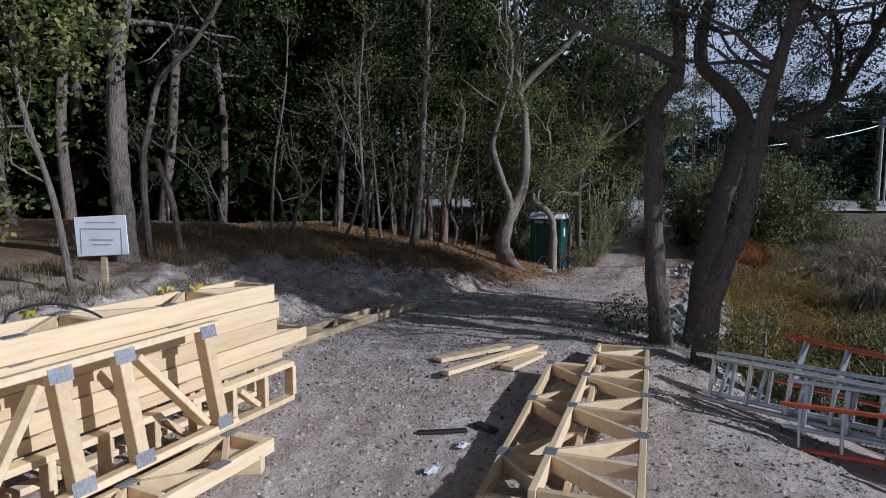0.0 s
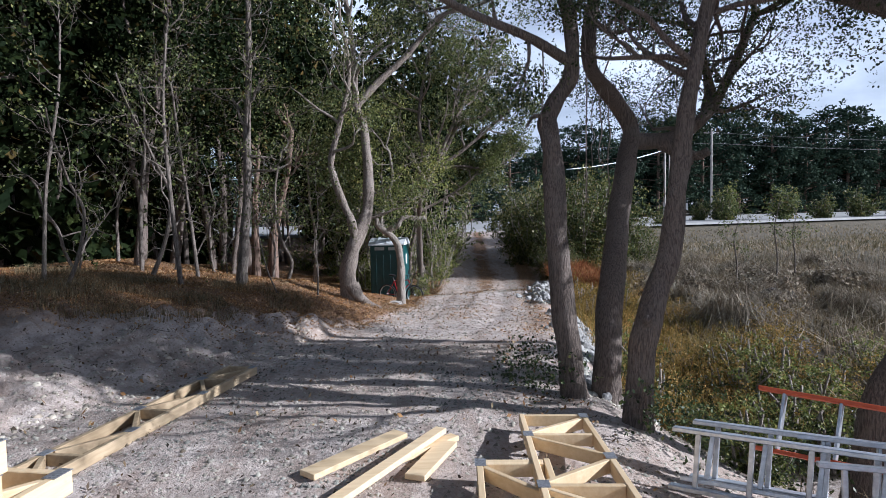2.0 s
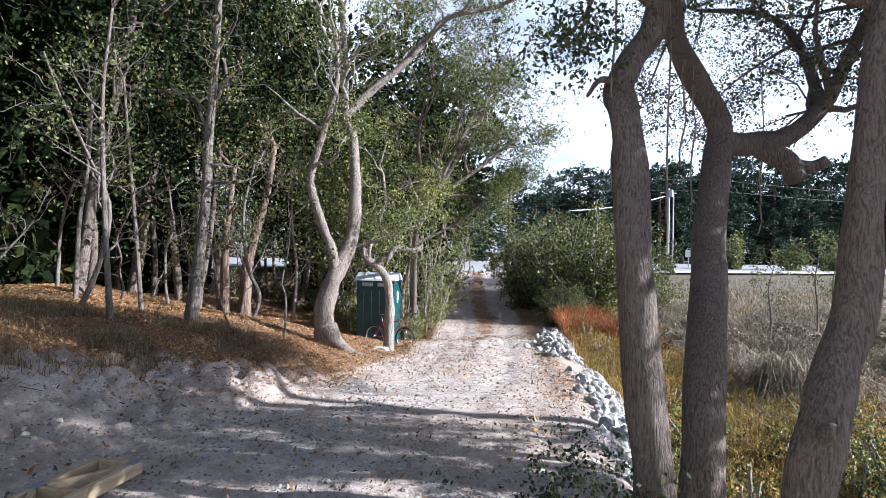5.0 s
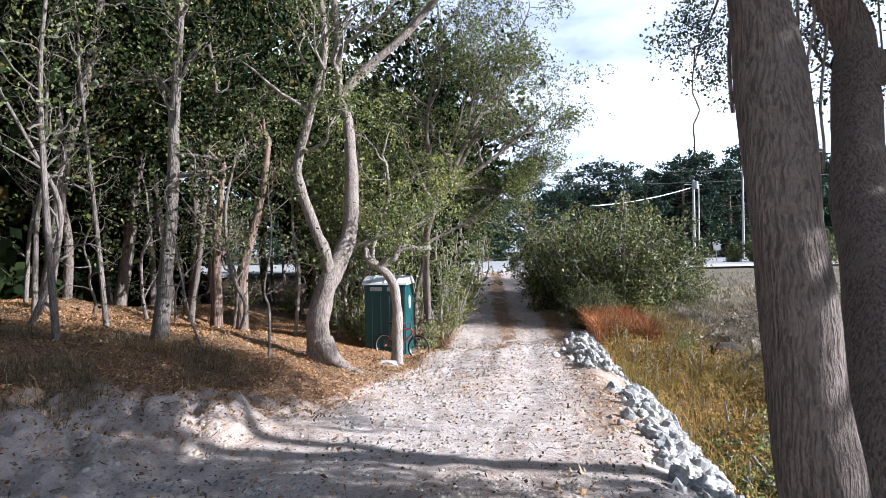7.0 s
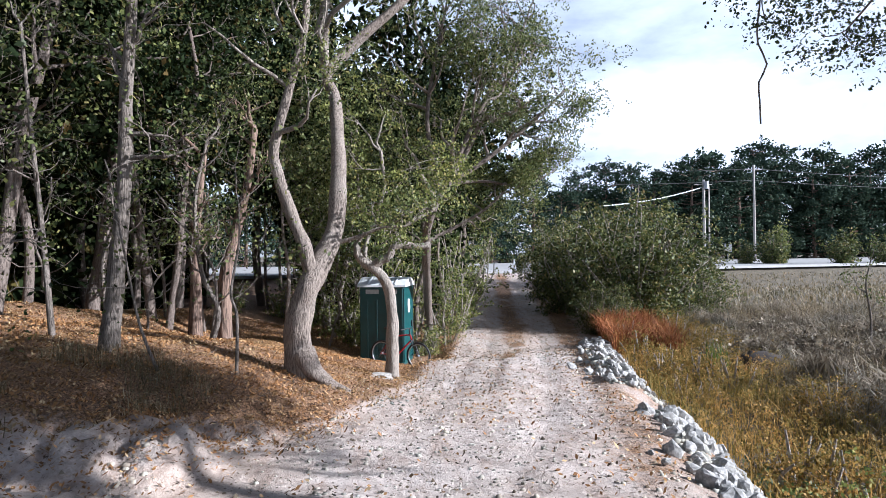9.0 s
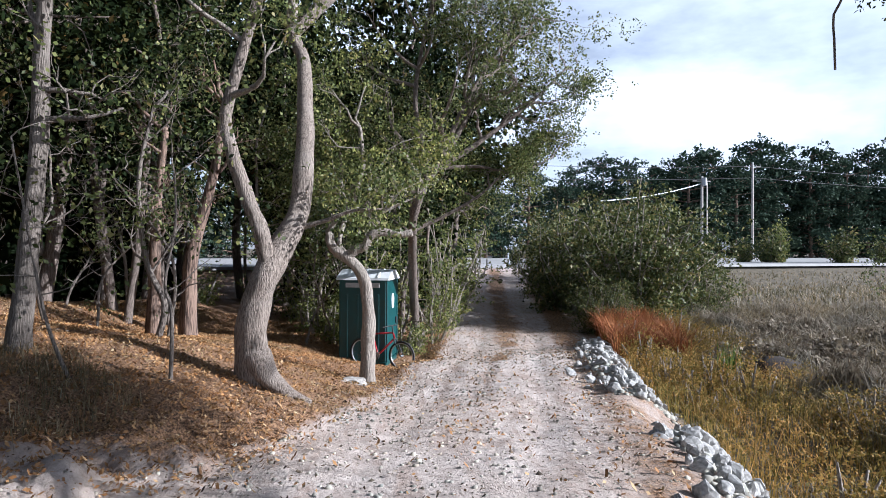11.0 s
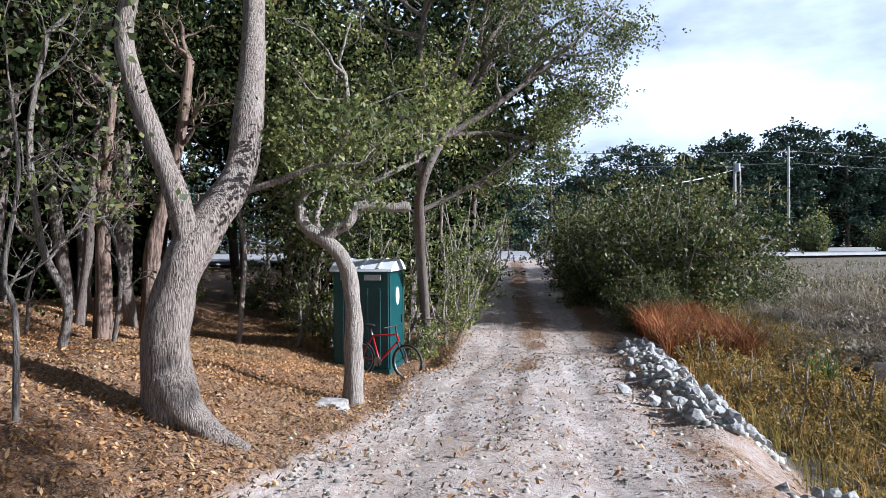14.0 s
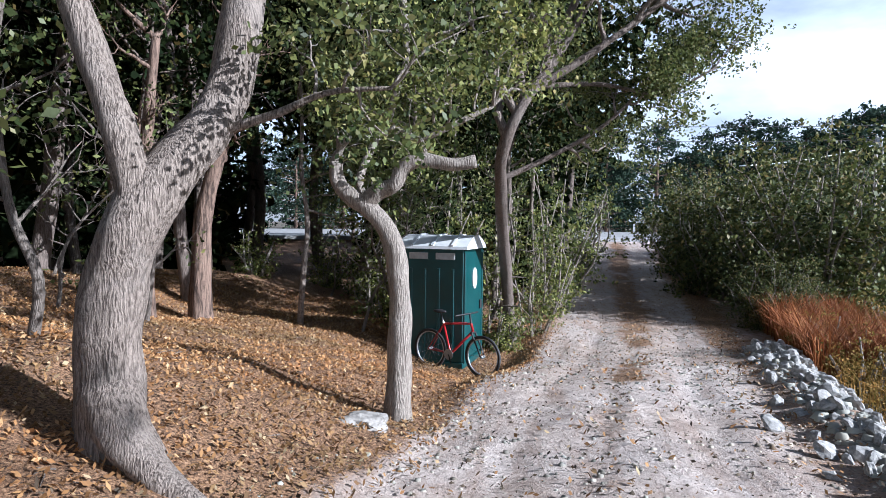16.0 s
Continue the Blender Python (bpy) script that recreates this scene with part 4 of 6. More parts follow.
# thicket along the drive behind the toilet
thick = shrub(201, 4.2, 2.6, SHRUB_LEAF, 8, 9, 0.17, 0.085, "thicket_shrub", "tall thicket shrub with pale stems and yellow-green leaves", low=0.2)
spread_out(thick, [(0.2, 26.9, 0.7), (0.6, 28.8, 0.95), (-0.6, 29.8, 1.05), (0.9, 31.8, 1.1), (-1.8, 27.6, 1.0), (-2.6, 28.6, 0.8), (1.4, 35.0, 1.2), (-0.4, 34.2, 1.2), (2.0, 38.5, 1.2), (0.2, 39.5, 1.3), (-2.4, 31.5, 1.1), (-1.0, 31.5, 0.9), (2.4, 42.5, 1.1)], "thicket beside the drive")
# big bush across the drive and its neighbours
bush = shrub(202, 4.3, 5.0, BUSH_LEAF, 26, 24, 0.26, 0.105, "round_bush", "broad round bush with olive and yellowing leaves", low=0.12)
spread_out(bush, [(7.3, 30.8, 1.14), (5.9, 33.8, 1.0), (8.8, 34.0, 1.1), (10.3, 32.2, 0.62), (6.6, 38.0, 0.95), (9.5, 39.5, 1.1), (8.0, 43.5, 1.0), (5.6, 28.6, 0.42)], "bushes across the drive")
small = shrub(203, 2.6, 2.6, BUSH_LEAF, 12, 7, 0.24, 0.2, "roadside_shrub", "rounded green shrub beside the highway", low=0.1)
spread_out(small, [(32.0, 63.0, 1.1), (38.5, 62.8, 1.15), (43.0, 63.5, 0.95), (30.5, 65.0, 0.8), (49.0, 66.0, 1.2), (22.0, 55.0, 0.6), (56.0, 68.0, 1.2), (15.0, 52.0, 0.6)], "shrubs along the highway")
lowgreen = shrub(208, 1.3, 1.5, SHRUB_LEAF, 10, 7, 0.14, 0.07, "low_shrub", "low sunlit green shrub with bare pale stems", low=0.2)
spread_out(lowgreen, [(-2.3, 26.0, 0.8), (-2.8, 26.6, 1.0), (-3.6, 28.4, 1.0), (-2.0, 27.0, 1.1), (-5.2, 30.0, 1.0), (-0.5, 25.9, 0.8), (-6.6, 28.6, 0.9)], "low green shrubs in the wood")
vinepole = shrub(204, 4.4, 1.6, SHRUB_LEAF, 9, 9, 0.22, 0.16, "vine_clump", "yellowing vine climbing the pole's guy wire", low=0.1)
place(vinepole, 33.6, 64.6)


# far tree line past the highway
def far_tree(seed, height, wide, pine):
    rs = np.random.default_rng(seed)
    tb, an = Tubes(), []
    tb.add([(0, 0, 0), (0.2, 0, height * 0.5), (0, 0.1, height * 0.92)], [0.28, 0.2, 0.07], 7, 3)
    for k in range(60):
        t = rs.uniform(0.04, 0.98)
        rr = wide * 0.5 * (math.sin(min(1, (1 - t) * (2.4 if pine else 1.7) + 0.25) * math.pi * 0.5)) * rs.uniform(0.3, 1.0)
        a = rs.uniform(0, 6.283)
        c = Vector((math.cos(a) * rr, math.sin(a) * rr, t * height))
        tb.add([(0, 0, c.z - 0.4), c * 0.6 + Vector((0, 0, c.z * 0.4 - 0.1)), c], [0.07, 0.05, 0.02], 4)
        an.append(tuple(c))
    ob = thing("far_tree", "tall dark evergreen in the far tree line" if pine else "broad dark tree in the far tree line", "tree", (0, 0, -50), group="far tree line")
    put("trunk", tb.mesh("trunk"), BARK_PINE, ob)
    put("crown", quads("crown", leaf_quads(an, 84, 0.85 if not pine else 0.66, 0.44, rs, 0.3, sprig=14)), HAZY_LEAF, ob)
    return ob


fars = [far_tree(301, 14, 7.5, True), far_tree(302, 12, 9, False), far_tree(303, 15, 8, False), far_tree(304, 11, 6.5, True)]
rs = np.random.default_rng(9)
for k in range(66):
    row = k % 2
    px = -28 + (k // 2) * 4.6 + rs.uniform(-1.5, 1.5)
    py = 57.5 + 0.3 * (px - 5) + (27 + 7 * row) + rs.uniform(-1.5, 1.5) + (5 if px > 20 else 0)
    s = rs.uniform(0.9, 1.1) * float(np.interp(px, [0, 12, 23, 30, 43, 70], [0.66, 0.8, 0.78, 0.98, 1.12, 1.16]))
    ob = copy_thing(fars[k % 4], pose(px, py, gz(px, py) - 0.1, 0, 0, rs.uniform(0, 360)))
    ob.scale = (s, s, s * rs.uniform(0.9, 1.1))
for v in fars:
    for o in list(v.children) + [v]:
        bpy.data.objects.remove(o)


# undergrowth added deep in the wood; near-black leaves paint its shade
under = shrub(205, 3.6, 3.4, SHADED_LEAF, 8, 7, 0.42, 0.34, "undergrowth_shrub", "evergreen undergrowth added deep in the wood, shade in its colour", bark=BARK_DARK, low=0.1, twig=2)
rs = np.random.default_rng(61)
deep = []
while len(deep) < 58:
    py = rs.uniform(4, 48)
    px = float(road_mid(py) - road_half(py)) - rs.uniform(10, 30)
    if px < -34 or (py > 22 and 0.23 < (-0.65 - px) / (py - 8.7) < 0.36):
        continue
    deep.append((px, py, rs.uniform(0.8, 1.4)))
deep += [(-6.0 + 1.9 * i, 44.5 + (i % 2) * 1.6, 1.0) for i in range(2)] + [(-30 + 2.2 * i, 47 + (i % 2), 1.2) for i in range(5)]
# shrubs added behind the thicket to block light between its stems
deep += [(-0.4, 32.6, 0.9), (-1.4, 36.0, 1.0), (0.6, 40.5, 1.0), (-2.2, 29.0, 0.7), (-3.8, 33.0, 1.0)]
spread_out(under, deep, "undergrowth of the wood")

# out of view; added only to throw shade on the bank
tree("oak_tree", "unseen tall oak added to shade the bank", [
    ([(10.8, 9.6, -1.4), (10.9, 9.7, 1.5), (10.9, 9.9, 4.0), (11.0, 10.2, 6.5), (11.0, 10.4, 8.2)], 0.2, 0.09, 8, 1.9, 2, 0.72),
    ([(10.9, 10.0, 5.0), (11.0, 11.2, 6.4), (11.1, 11.9, 7.4)], 0.11, 0.05, 8, 1.3, 2, 0.4),
    ([(11.0, 11.2, 6.4), (11.2, 11.9, 6.9), (11.4, 12.5, 7.3)], 0.08, 0.04, 20, 1.1, 2, 0.2)],
    seed=23, per=11, spread=0.26, size=0.1)

# off to the right; added so that its crown dapples the drive
tree("oak_tree", "broad leafy oak added at the marsh edge to shade the drive", [
    ([(8.6, 8.0, -0.6), (8.5, 8.1, 0.8), (8.3, 8.2, 2.0), (8.1, 8.3, 3.2), (8.0, 8.4, 4.6), (7.9, 8.5, 6.0)], 0.22, 0.08, 5, 1.3, 2, 0.55),
    ([(8.4, 8.1, 1.4), (7.7, 8.6, 2.4), (7.1, 9.2, 3.2), (6.8, 9.8, 3.9)], 0.1, 0.04, 8, 1.1, 2, 0.35),
    ([(8.1, 8.3, 3.2), (8.4, 9.0, 4.2), (8.6, 9.9, 5.0), (8.9, 11.0, 5.6)], 0.09, 0.04, 5, 1.1, 2, 0.3),
    ([(8.1, 8.3, 3.4), (7.4, 8.2, 4.2), (6.6, 8.2, 4.6), (6.0, 8.4, 4.8)], 0.08, 0.04, 5, 1.0, 2, 0.35)],
    seed=24, per=21, spread=0.2, size=0.08)

for k, (x, y, h) in enumerate(((11.3, 22.4, 2.9), (10.2, 22.9, 2.4), (12.6, 23.4, 2.6))):
    tree("young_tree", "slender nearly bare sapling standing in the marsh", [
        ([(x, y, -1.4), (x + 0.06, y, -1.3 + h * 0.4), (x - 0.05, y, -1.3 + h * 0.75), (x + 0.08, y, -1.3 + h)], 0.035, 0.012, 6, 0.55, 1, 0.4)],
        bark=BARK_SHADED, seed=80 + k, per=7, spread=0.12, size=0.06, leaf=EDGE_LEAF, group="saplings in the marsh")

# ---- timber trusses ----


def plate(m, w=0.09, h=0.12):
    bm = box((w, h, 0.003), m, 0)
    for i in range(5):
        for j in range(3):
            add_box(bm, (0.004, 0.016, 0.0016), m @ Matrix.Translation((-w * 0.4 + i * w * 0.2, -h * 0.3 + j * h * 0.3, 0.0022)), 0)
    return bm


def flat_truss(a, b, width, z0, z1, label, webs=6, rail=(0.04, 0.09), material=WOOD, group="timber floor trusses", seed=0):
    """A truss on its side: two rails, end blocks, cross webs and nail plates; a and b are the ends of its axis."""
    a, b = Vector((*a, z0)), Vector((*b, z1))
    m, n = beam_pose(a, b)
    ob = new("timber_truss")
    ob.empty_display_size = 0.1
    ob.matrix_basis = m
    tagged(ob, label, "truss", group)
    rs = np.random.default_rng(seed)
    rw, rh = rail
    for s in (-1, 1):
        part("rail", box((n, rw, rh), Matrix.Translation((0, s * (width / 2 - rw / 2), 0))), material, ob)
    for s in (-1, 1):
        part("end_block", box((rw, width - 2 * rw - 0.004, rh * 0.96), Matrix.Translation((s * (n / 2 - rw / 2 - 0.01), 0, 0))), material, ob)
    y = width / 2 - rw - 0.004
    for i in range(webs):
        x0, x1 = -n / 2 + 0.06 + (n - 0.12) * i / webs, -n / 2 + 0.06 + (n - 0.12) * (i + 1) / webs
        s = 1 if i % 2 else -1
        part("web", beam((x0 + 0.05, s * y, 0), (x1 - 0.05, -s * y, 0), 0.038, rh * 0.94), material, ob)
        if i % 2 == 0:
            part("strut", box((0.038, 2 * y, rh * 0.94), Matrix.Translation((x1, 0, 0))), material, ob)
        part("nail_plate", plate(Matrix.Translation((x1, -s * (width / 2 - rw * 0.6), rh / 2 + 0.002)), 0.11, 0.07), STEEL, ob)
    return ob


flat_truss((-0.45, 4.05), (0.02, 7.86), 0.52, 0.24, 0.005, "new pine floor truss lying on a second truss", 8, seed=1)
flat_truss((-0.76, 4.3), (-0.48, 6.9), 0.46, 0.06, 0.06, "pine floor truss lying flat on gravel", 5, material=WOOD, seed=2)
flat_truss((-3.82, 5.9), (-2.90, 9.98), 0.34, 0.055, -0.03, "long weathered floor truss along the bank", 8, material=WOOD_GREY, seed=3)
# the stack: flat trusses lying on one another over short standing ones
for k, (z, w, h, back, lab) in enumerate(((0.862, 0.40, 0.135, 0.0, "pine truss on top of the lumber stack"), (0.722, 0.42, 0.135, 0.04, "second pine truss of the lumber stack"), (0.588, 0.40, 0.125, 0.02, "pine truss within the lumber stack"),
                                           (0.465, 0.42, 0.112, 0.38, "longer pine truss sticking out of the stack"), (0.365, 0.43, 0.08, 0.06, "lowest flat pine truss of the stack"))):
    flat_truss((-3.64, 2.9), (-2.98 + 0.22 * back, 5.72 + 0.97 * back), w, z, z, lab, 6, (0.042, h), seed=4 + k, group="lumber stack")


def upright_truss(bl, br, tl, tr, label, posts, webs, wide=0.06, plates=True):
    """A standing truss from four corners, with posts and slanting webs at shares of its length."""
    bl, br, tl, tr = (Vector(v) for v in (bl, br, tl, tr))
    ob = thing("timber_truss", label, "truss", bl, group="lumber stack")
    o = [v - bl for v in (bl, br, tl, tr)]
    nrm = (o[1] - o[0]).cross(o[2] - o[0]).normalized()
    side = (o[1] - o[0]).normalized()
    up = (o[2] - o[0]).normalized()
    part("bottom_chord", beam(o[0], o[1], 0.09, 0.04, up), WOOD, ob)
    part("top_chord", beam(o[2], o[3], 0.09, 0.04, up), WOOD, ob)
    turn = Matrix((side, up, nrm)).transposed().to_4x4()
    for f in posts:
        lo, hi = o[0].lerp(o[1], f) + up * 0.021, o[2].lerp(o[3], f) - up * 0.021
        part("strut", beam(lo, hi, wide, 0.086, nrm), WOOD, ob)
        if plates:
            for p in (lo + up * 0.012, hi - up * 0.012):
                part("nail_plate", plate(Matrix.Translation(p + nrm * 0.047) @ turn, 0.12, 0.075), STEEL, ob)
    for f, g, rising in webs:
        a, b = (o[0].lerp(o[1], f) + up * 0.03, o[2].lerp(o[3], g) - up * 0.03) if rising else (o[2].lerp(o[3], f) - up * 0.03, o[0].lerp(o[1], g) + up * 0.03)
        d = (b - a).normalized() * 0.035
        part("web", beam(a + d, b - d, 0.038, 0.082, nrm), WOOD, ob)
    return ob


upright_truss((-3.10, 2.5, 0.2), (-2.61, 4.76, 0.2), (-3.21, 2.5, 0.80), (-2.72, 4.76, 0.82), "leaning pine truss with steel nail plates",
              (0.04, 0.30, 0.55, 0.70, 0.95), ((0.34, 0.52, True), (0.73, 0.91, False), (0.07, 0.27, False)), 0.07)
for x0, lab in ((0.0, "short standing pine truss under the stack's front"), (-0.33, "short standing pine truss under the stack's back")):
    upright_truss((-3.36 + x0, 2.95, 0.03), (-2.68 + x0, 5.70, 0.03), (-3.36 + x0, 2.95, 0.30), (-2.68 + x0, 5.70, 0.30), lab, [i / 9 for i in range(10)], [((i + 0.12) / 9, (i + 0.88) / 9, i % 2 == 0) for i in range(1, 9, 2)], 0.042, False)
flat_truss((-2.84, 2.8), (-2.42, 4.66), 0.32, 0.125, 0.125, "pine truss lying at the foot of the stack", 5, (0.042, 0.085), seed=10, group="lumber stack")
for k, (x, y, rz) in enumerate(((-2.44, 4.5, 15), (-2.74, 3.3, 15))):
    ob = thing("lumber_block", "short pine block propping the stack's foot", "block", (x, y, gz(x, y) + 0.03), rz, group="lumber stack")
    part("block", box((0.3, 0.09, 0.12), Matrix.Translation((0, 0, 0.03))), WOOD, ob)


def tag_ribbon(x, y, z, rz):
    ob = thing("marking_ribbon", "yellow plastic marking ribbon tied to lumber", "ribbon", (x, y, z), rz)
    bm = bmesh.new()
    rows = [[bm.verts.new((0.02 * i - 0.04, 0.01 * math.sin(i * 1.7) + w * 0.018, 0.012 * math.sin(i * 2.1 + w) + 0.008 * abs(i - 2) + w * 0.025)) for i in range(6)] for w in (0, 1)]
    for i in range(5):
        bm.faces.new((rows[0][i], rows[0][i + 1], rows[1][i + 1], rows[1][i]))
    bmesh.ops.solidify(bm, geom=bm.faces[:], thickness=0.003)
    part("ribbon", bm, YELLOW, ob)


tag_ribbon(-3.26, 5.0, 0.95, 20)
tag_ribbon(-3.15, 5.2, 0.94, 60)
tag_ribbon(-3.52, 4.15, 0.94, 0)
strap = thing("strapping", "black steel strap looped over the stack", "strap", (-3.35, 4.2, 0.9))
part_me = Tubes().add([(-0.2, -0.15, -0.02), (-0.19, -0.12, 0.08), (-0.05, 0.0, 0.12), (0.1, 0.12, 0.06), (0.2, 0.18, -0.03)], [0.008] * 5, 6, 4)
put("strap", part_me.mesh("strap"), BLACK, strap)

# loose boards on the gravel
for k, (a, b, w, h, z) in enumerate((((-1.60, 6.5), (-0.88, 7.62), 0.09, 0.04, 0.06), ((-1.78, 7.0), (-1.18, 7.66), 0.14, 0.038, 0.03), ((-1.10, 6.93), (-0.84, 7.48), 0.14, 0.038, 0.03), ((-1.25, 7.2), (-0.78, 7.6), 0.09, 0.038, 0.025))):
    ob = thing("scrap_board", "short pine board dropped on gravel", "board", (*a, gz(*a) + z), group="scrap boards")
    part("board", beam((0, 0, 0), (b[0] - a[0], b[1] - a[1], 0), w, h), WOOD, ob)
for k, (x, y, sx, sy, rz) in enumerate(((-1.38, 5.35, 0.35, 0.05, 20), (-1.1, 5.5, 0.2, 0.08, -40))):
    ob = thing("plastic_scrap", "torn black plastic scrap on gravel", "scrap", (x, y, gz(x, y) + 0.02), rz)
    part("scrap", box((sx, sy, 0.02), Matrix(), 0.006), BLACK, ob)
for x, y in ((-1.32, 4.75), (-1.2, 5.15), (-0.75, 6.6)):
    ob = thing("paper_scrap", "crumpled white paper on gravel", "scrap", (x, y, gz(x, y) + 0.02), x * 90)
    bm = bmesh.new()
    bmesh.ops.create_icosphere(bm, subdivisions=3, radius=0.06)
    for v in bm.verts:
        v.co *= 0.85 + 0.7 * noise.noise(v.co * 26 + Vector((x * 9, 0, 0))) + 0.3 * noise.noise(v.co * 70)
        v.co.y *= 0.6
        v.co.z *= 0.22
    part("paper", bm, WHITE, ob)

# ---- ladders ----


def ladder(p, q, up, width, rungs, label, rail_mat, rung_mat, step_w=0.03, rail=(0.028, 0.075), taper=0.0, group="ladders"):
    """Lies on edge: one rail from p to q, the other width away along up."""
    p, q, up = Vector(p), Vector(q), Vector(up).normalized()
    p.z, q.z = p.z - 0.08, q.z - 0.05
    ob = thing("ladder", label, "ladder", p, group=group)
    d = q - p
    o1 = up * width
    n = d.cross(up).normalized()
    t = up * taper
    part("rail", beam((0, 0, 0), d, rail[1], rail[0], up), rail_mat, ob)
    part("rail", beam(o1, d + o1 - t, rail[1], rail[0], up), rail_mat, ob)
    for i in range(rungs):
        f = (i + 0.5) / rungs
        a, b = d * f + up * 0.014, d * f + o1 - t * f - up * 0.014
        part("rung", beam(a, b, step_w, 0.03 if step_w < 0.05 else 0.02, n if step_w < 0.05 else d), rung_mat, ob)
    return ob


ladder((0.52, 6.85, -0.02), (2.9, 4.95, 0.06), (0.12, 0.1, 1), 0.36, 10, "aluminium extension ladder lying on edge", ALU, ALU)
ladder((0.72, 6.98, -0.03), (3.1, 5.1, 0.06), (0.12, 0.1, 1), 0.36, 10, "second aluminium ladder section behind the first", ALU, ALU)
ladder((1.28, 7.22, 0.05), (3.2, 5.3, 0.08), (0.35, 0.3, 1), 0.42, 8, "orange and aluminium stepladder lying on its side", ORANGE, ALU, 0.085, taper=0.1)
ladder((0.93, 5.92, -0.05), (2.6, 5.35, -0.02), (0.05, 0.2, 1), 0.30, 7, "orange fibreglass stepladder lying on gravel", ORANGE, ALU, 0.085)
ladder((1.05, 6.2, 0.0), (2.9, 5.3, 0.03), (0.1, 0.2, 1), 0.34, 8, "aluminium stepladder back frame lying on edge", ALU, ALU)
ladder((1.72, 5.25, -0.05), (3.0, 4.9, -0.03), (0.05, 0.2, 1), 0.32, 5, "yellow fibreglass stepladder lying on gravel", YELLOW, ALU, 0.085)

ladder((0.62, 6.9, 0.0), (3.0, 5.02, 0.08), (0.3, 0.25, 1), 0.30, 10, "dull aluminium ladder section nested in the pile", ALU, ALU)
ladder((1.15, 6.55, -0.02), (3.0, 5.35, 0.05), (0.2, 0.25, 1), 0.38, 8, "aluminium stepladder with flat treads", ALU, ALU, 0.08)

# ---- permit sign on its post ----
sign = thing("notice_sign", "white notice board on a grey wooden post", "sign", (-6.34, 8.0, gz(-6.34, 8.0)), 14)
top = 1.05 - gz(-6.34, 8.0)
part("post", box((0.07, 0.05, top + 0.3), Matrix.Translation((0, 0.03, (top - 0.3) / 2))), WOOD_GREY, sign)
board = part("board", box((0.64, 0.02, 0.5), Matrix.Translation((0, -0.01, top)) @ Matrix.Rotation(radians(-3), 4, "Y"), 0.004), WHITE, sign)
for dz, w in ((0.09, 0.5), (-0.05, 0.3), (-0.11, 0.22), (0.17, 0.36)):
    part("print_bar", box((w, 0.004, 0.012), Matrix.Translation((0, -0.023, top + dz)), 0), GREY_INK, board)
for s in (-1, 1):
    part("print_bar", box((0.008, 0.004, 0.32), Matrix.Translation((s * 0.25, -0.023, top - 0.07)), 0), GREY_INK, board)

# ---- portable toilet ----
PX, PY = -1.40, 24.98
pz = gz(PX, PY) - 0.02
toilet = thing("portable_toilet", "dark teal plastic portable toilet with white roof", "portable toilet", (PX, PY, pz), -11)
W2, D2, H2 = 0.56, 0.56, 2.03
part("base", box((1.16, 1.16, 0.12), Matrix.Translation((0, 0, 0.06)), 0.02), TEAL, toilet)
for nm, sx, sy, ox, oy in (("side_wall", 2 * W2, 0.04, 0, -D2), ("side_wall", 2 * W2, 0.04, 0, D2), ("back_wall", 0.04, 2 * D2 - 0.05, -W2, 0)):
    w = part(nm, box((sx, sy, H2 - 0.12), Matrix.Translation((ox, oy, 0.12 + (H2 - 0.12) / 2)), 0.01), TEAL, toilet)
    for i in range(4):
        off = (i - 1.5) * 0.25
        if sx > sy:
            part("rib", box((0.05, 0.018, H2 - 0.55), Matrix.Translation((off, oy - 0.026 if oy < 0 else oy + 0.026, 0.95)), 0.006), TEAL, w)
        else:
            part("rib", box((0.018, 0.05, H2 - 0.55), Matrix.Translation((ox - 0.026, off, 0.95)), 0.006), TEAL, w)
    if sx > sy and oy < 0:
        # plain pale bars stand in for the white lettering on this wall
        for i in (-1, 1):
            v = part("vent", box((0.34, 0.016, 0.11), Matrix.Translation((i * 0.24, oy - 0.026, H2 - 0.13)), 0.004), plain("grey_lettering", (0.4, 0.42, 0.42), 0.8), w, "pale grey bar in place of white lettering")
door = part("door", box((0.04, 2 * D2 - 0.06, H2 - 0.2), Matrix.Translation((W2, 0, 0.15 + (H2 - 0.2) / 2)), 0.01), TEAL, toilet)
bm = bmesh.new()
bmesh.ops.create_cone(bm, cap_ends=True, segments=28, radius1=0.16, radius2=0.16, depth=0.012, matrix=Matrix.Translation((W2 + 0.03, 0.02, 1.5)) @ Matrix.Diagonal((1, 0.85, 1.15, 1)) @ Matrix.Rotation(math.pi / 2, 4, "Y"))
part("round_decal", bm, WHITE, door, "white oval decal")
part("door_frame", box((0.05, 0.06, H2 - 0.15), Matrix.Translation((W2 + 0.012, -D2 + 0.02, 0.1 + (H2 - 0.15) / 2)), 0.01), TEAL, toilet)
part("door_frame", box((0.05, 0.06, H2 - 0.15), Matrix.Translation((W2 + 0.012, D2 - 0.02, 0.1 + (H2 - 0.15) / 2)), 0.01), TEAL, toilet)
part("latch", box((0.03, 0.1, 0.16), Matrix.Translation((W2 + 0.035, D2 - 0.16, 1.0)), 0.008), BLACK, door)
bm = bmesh.new()
prof = [(-0.62, 0.0), (-0.60, 0.05), (-0.34, 0.17), (-0.12, 0.23), (0.12, 0.23), (0.34, 0.17), (0.60, 0.05), (0.62, 0.0)]
rings = [[bm.verts.new((x, y, H2 - 0.01 + z)) for y, z in prof] for x in (-0.63, 0.63)]
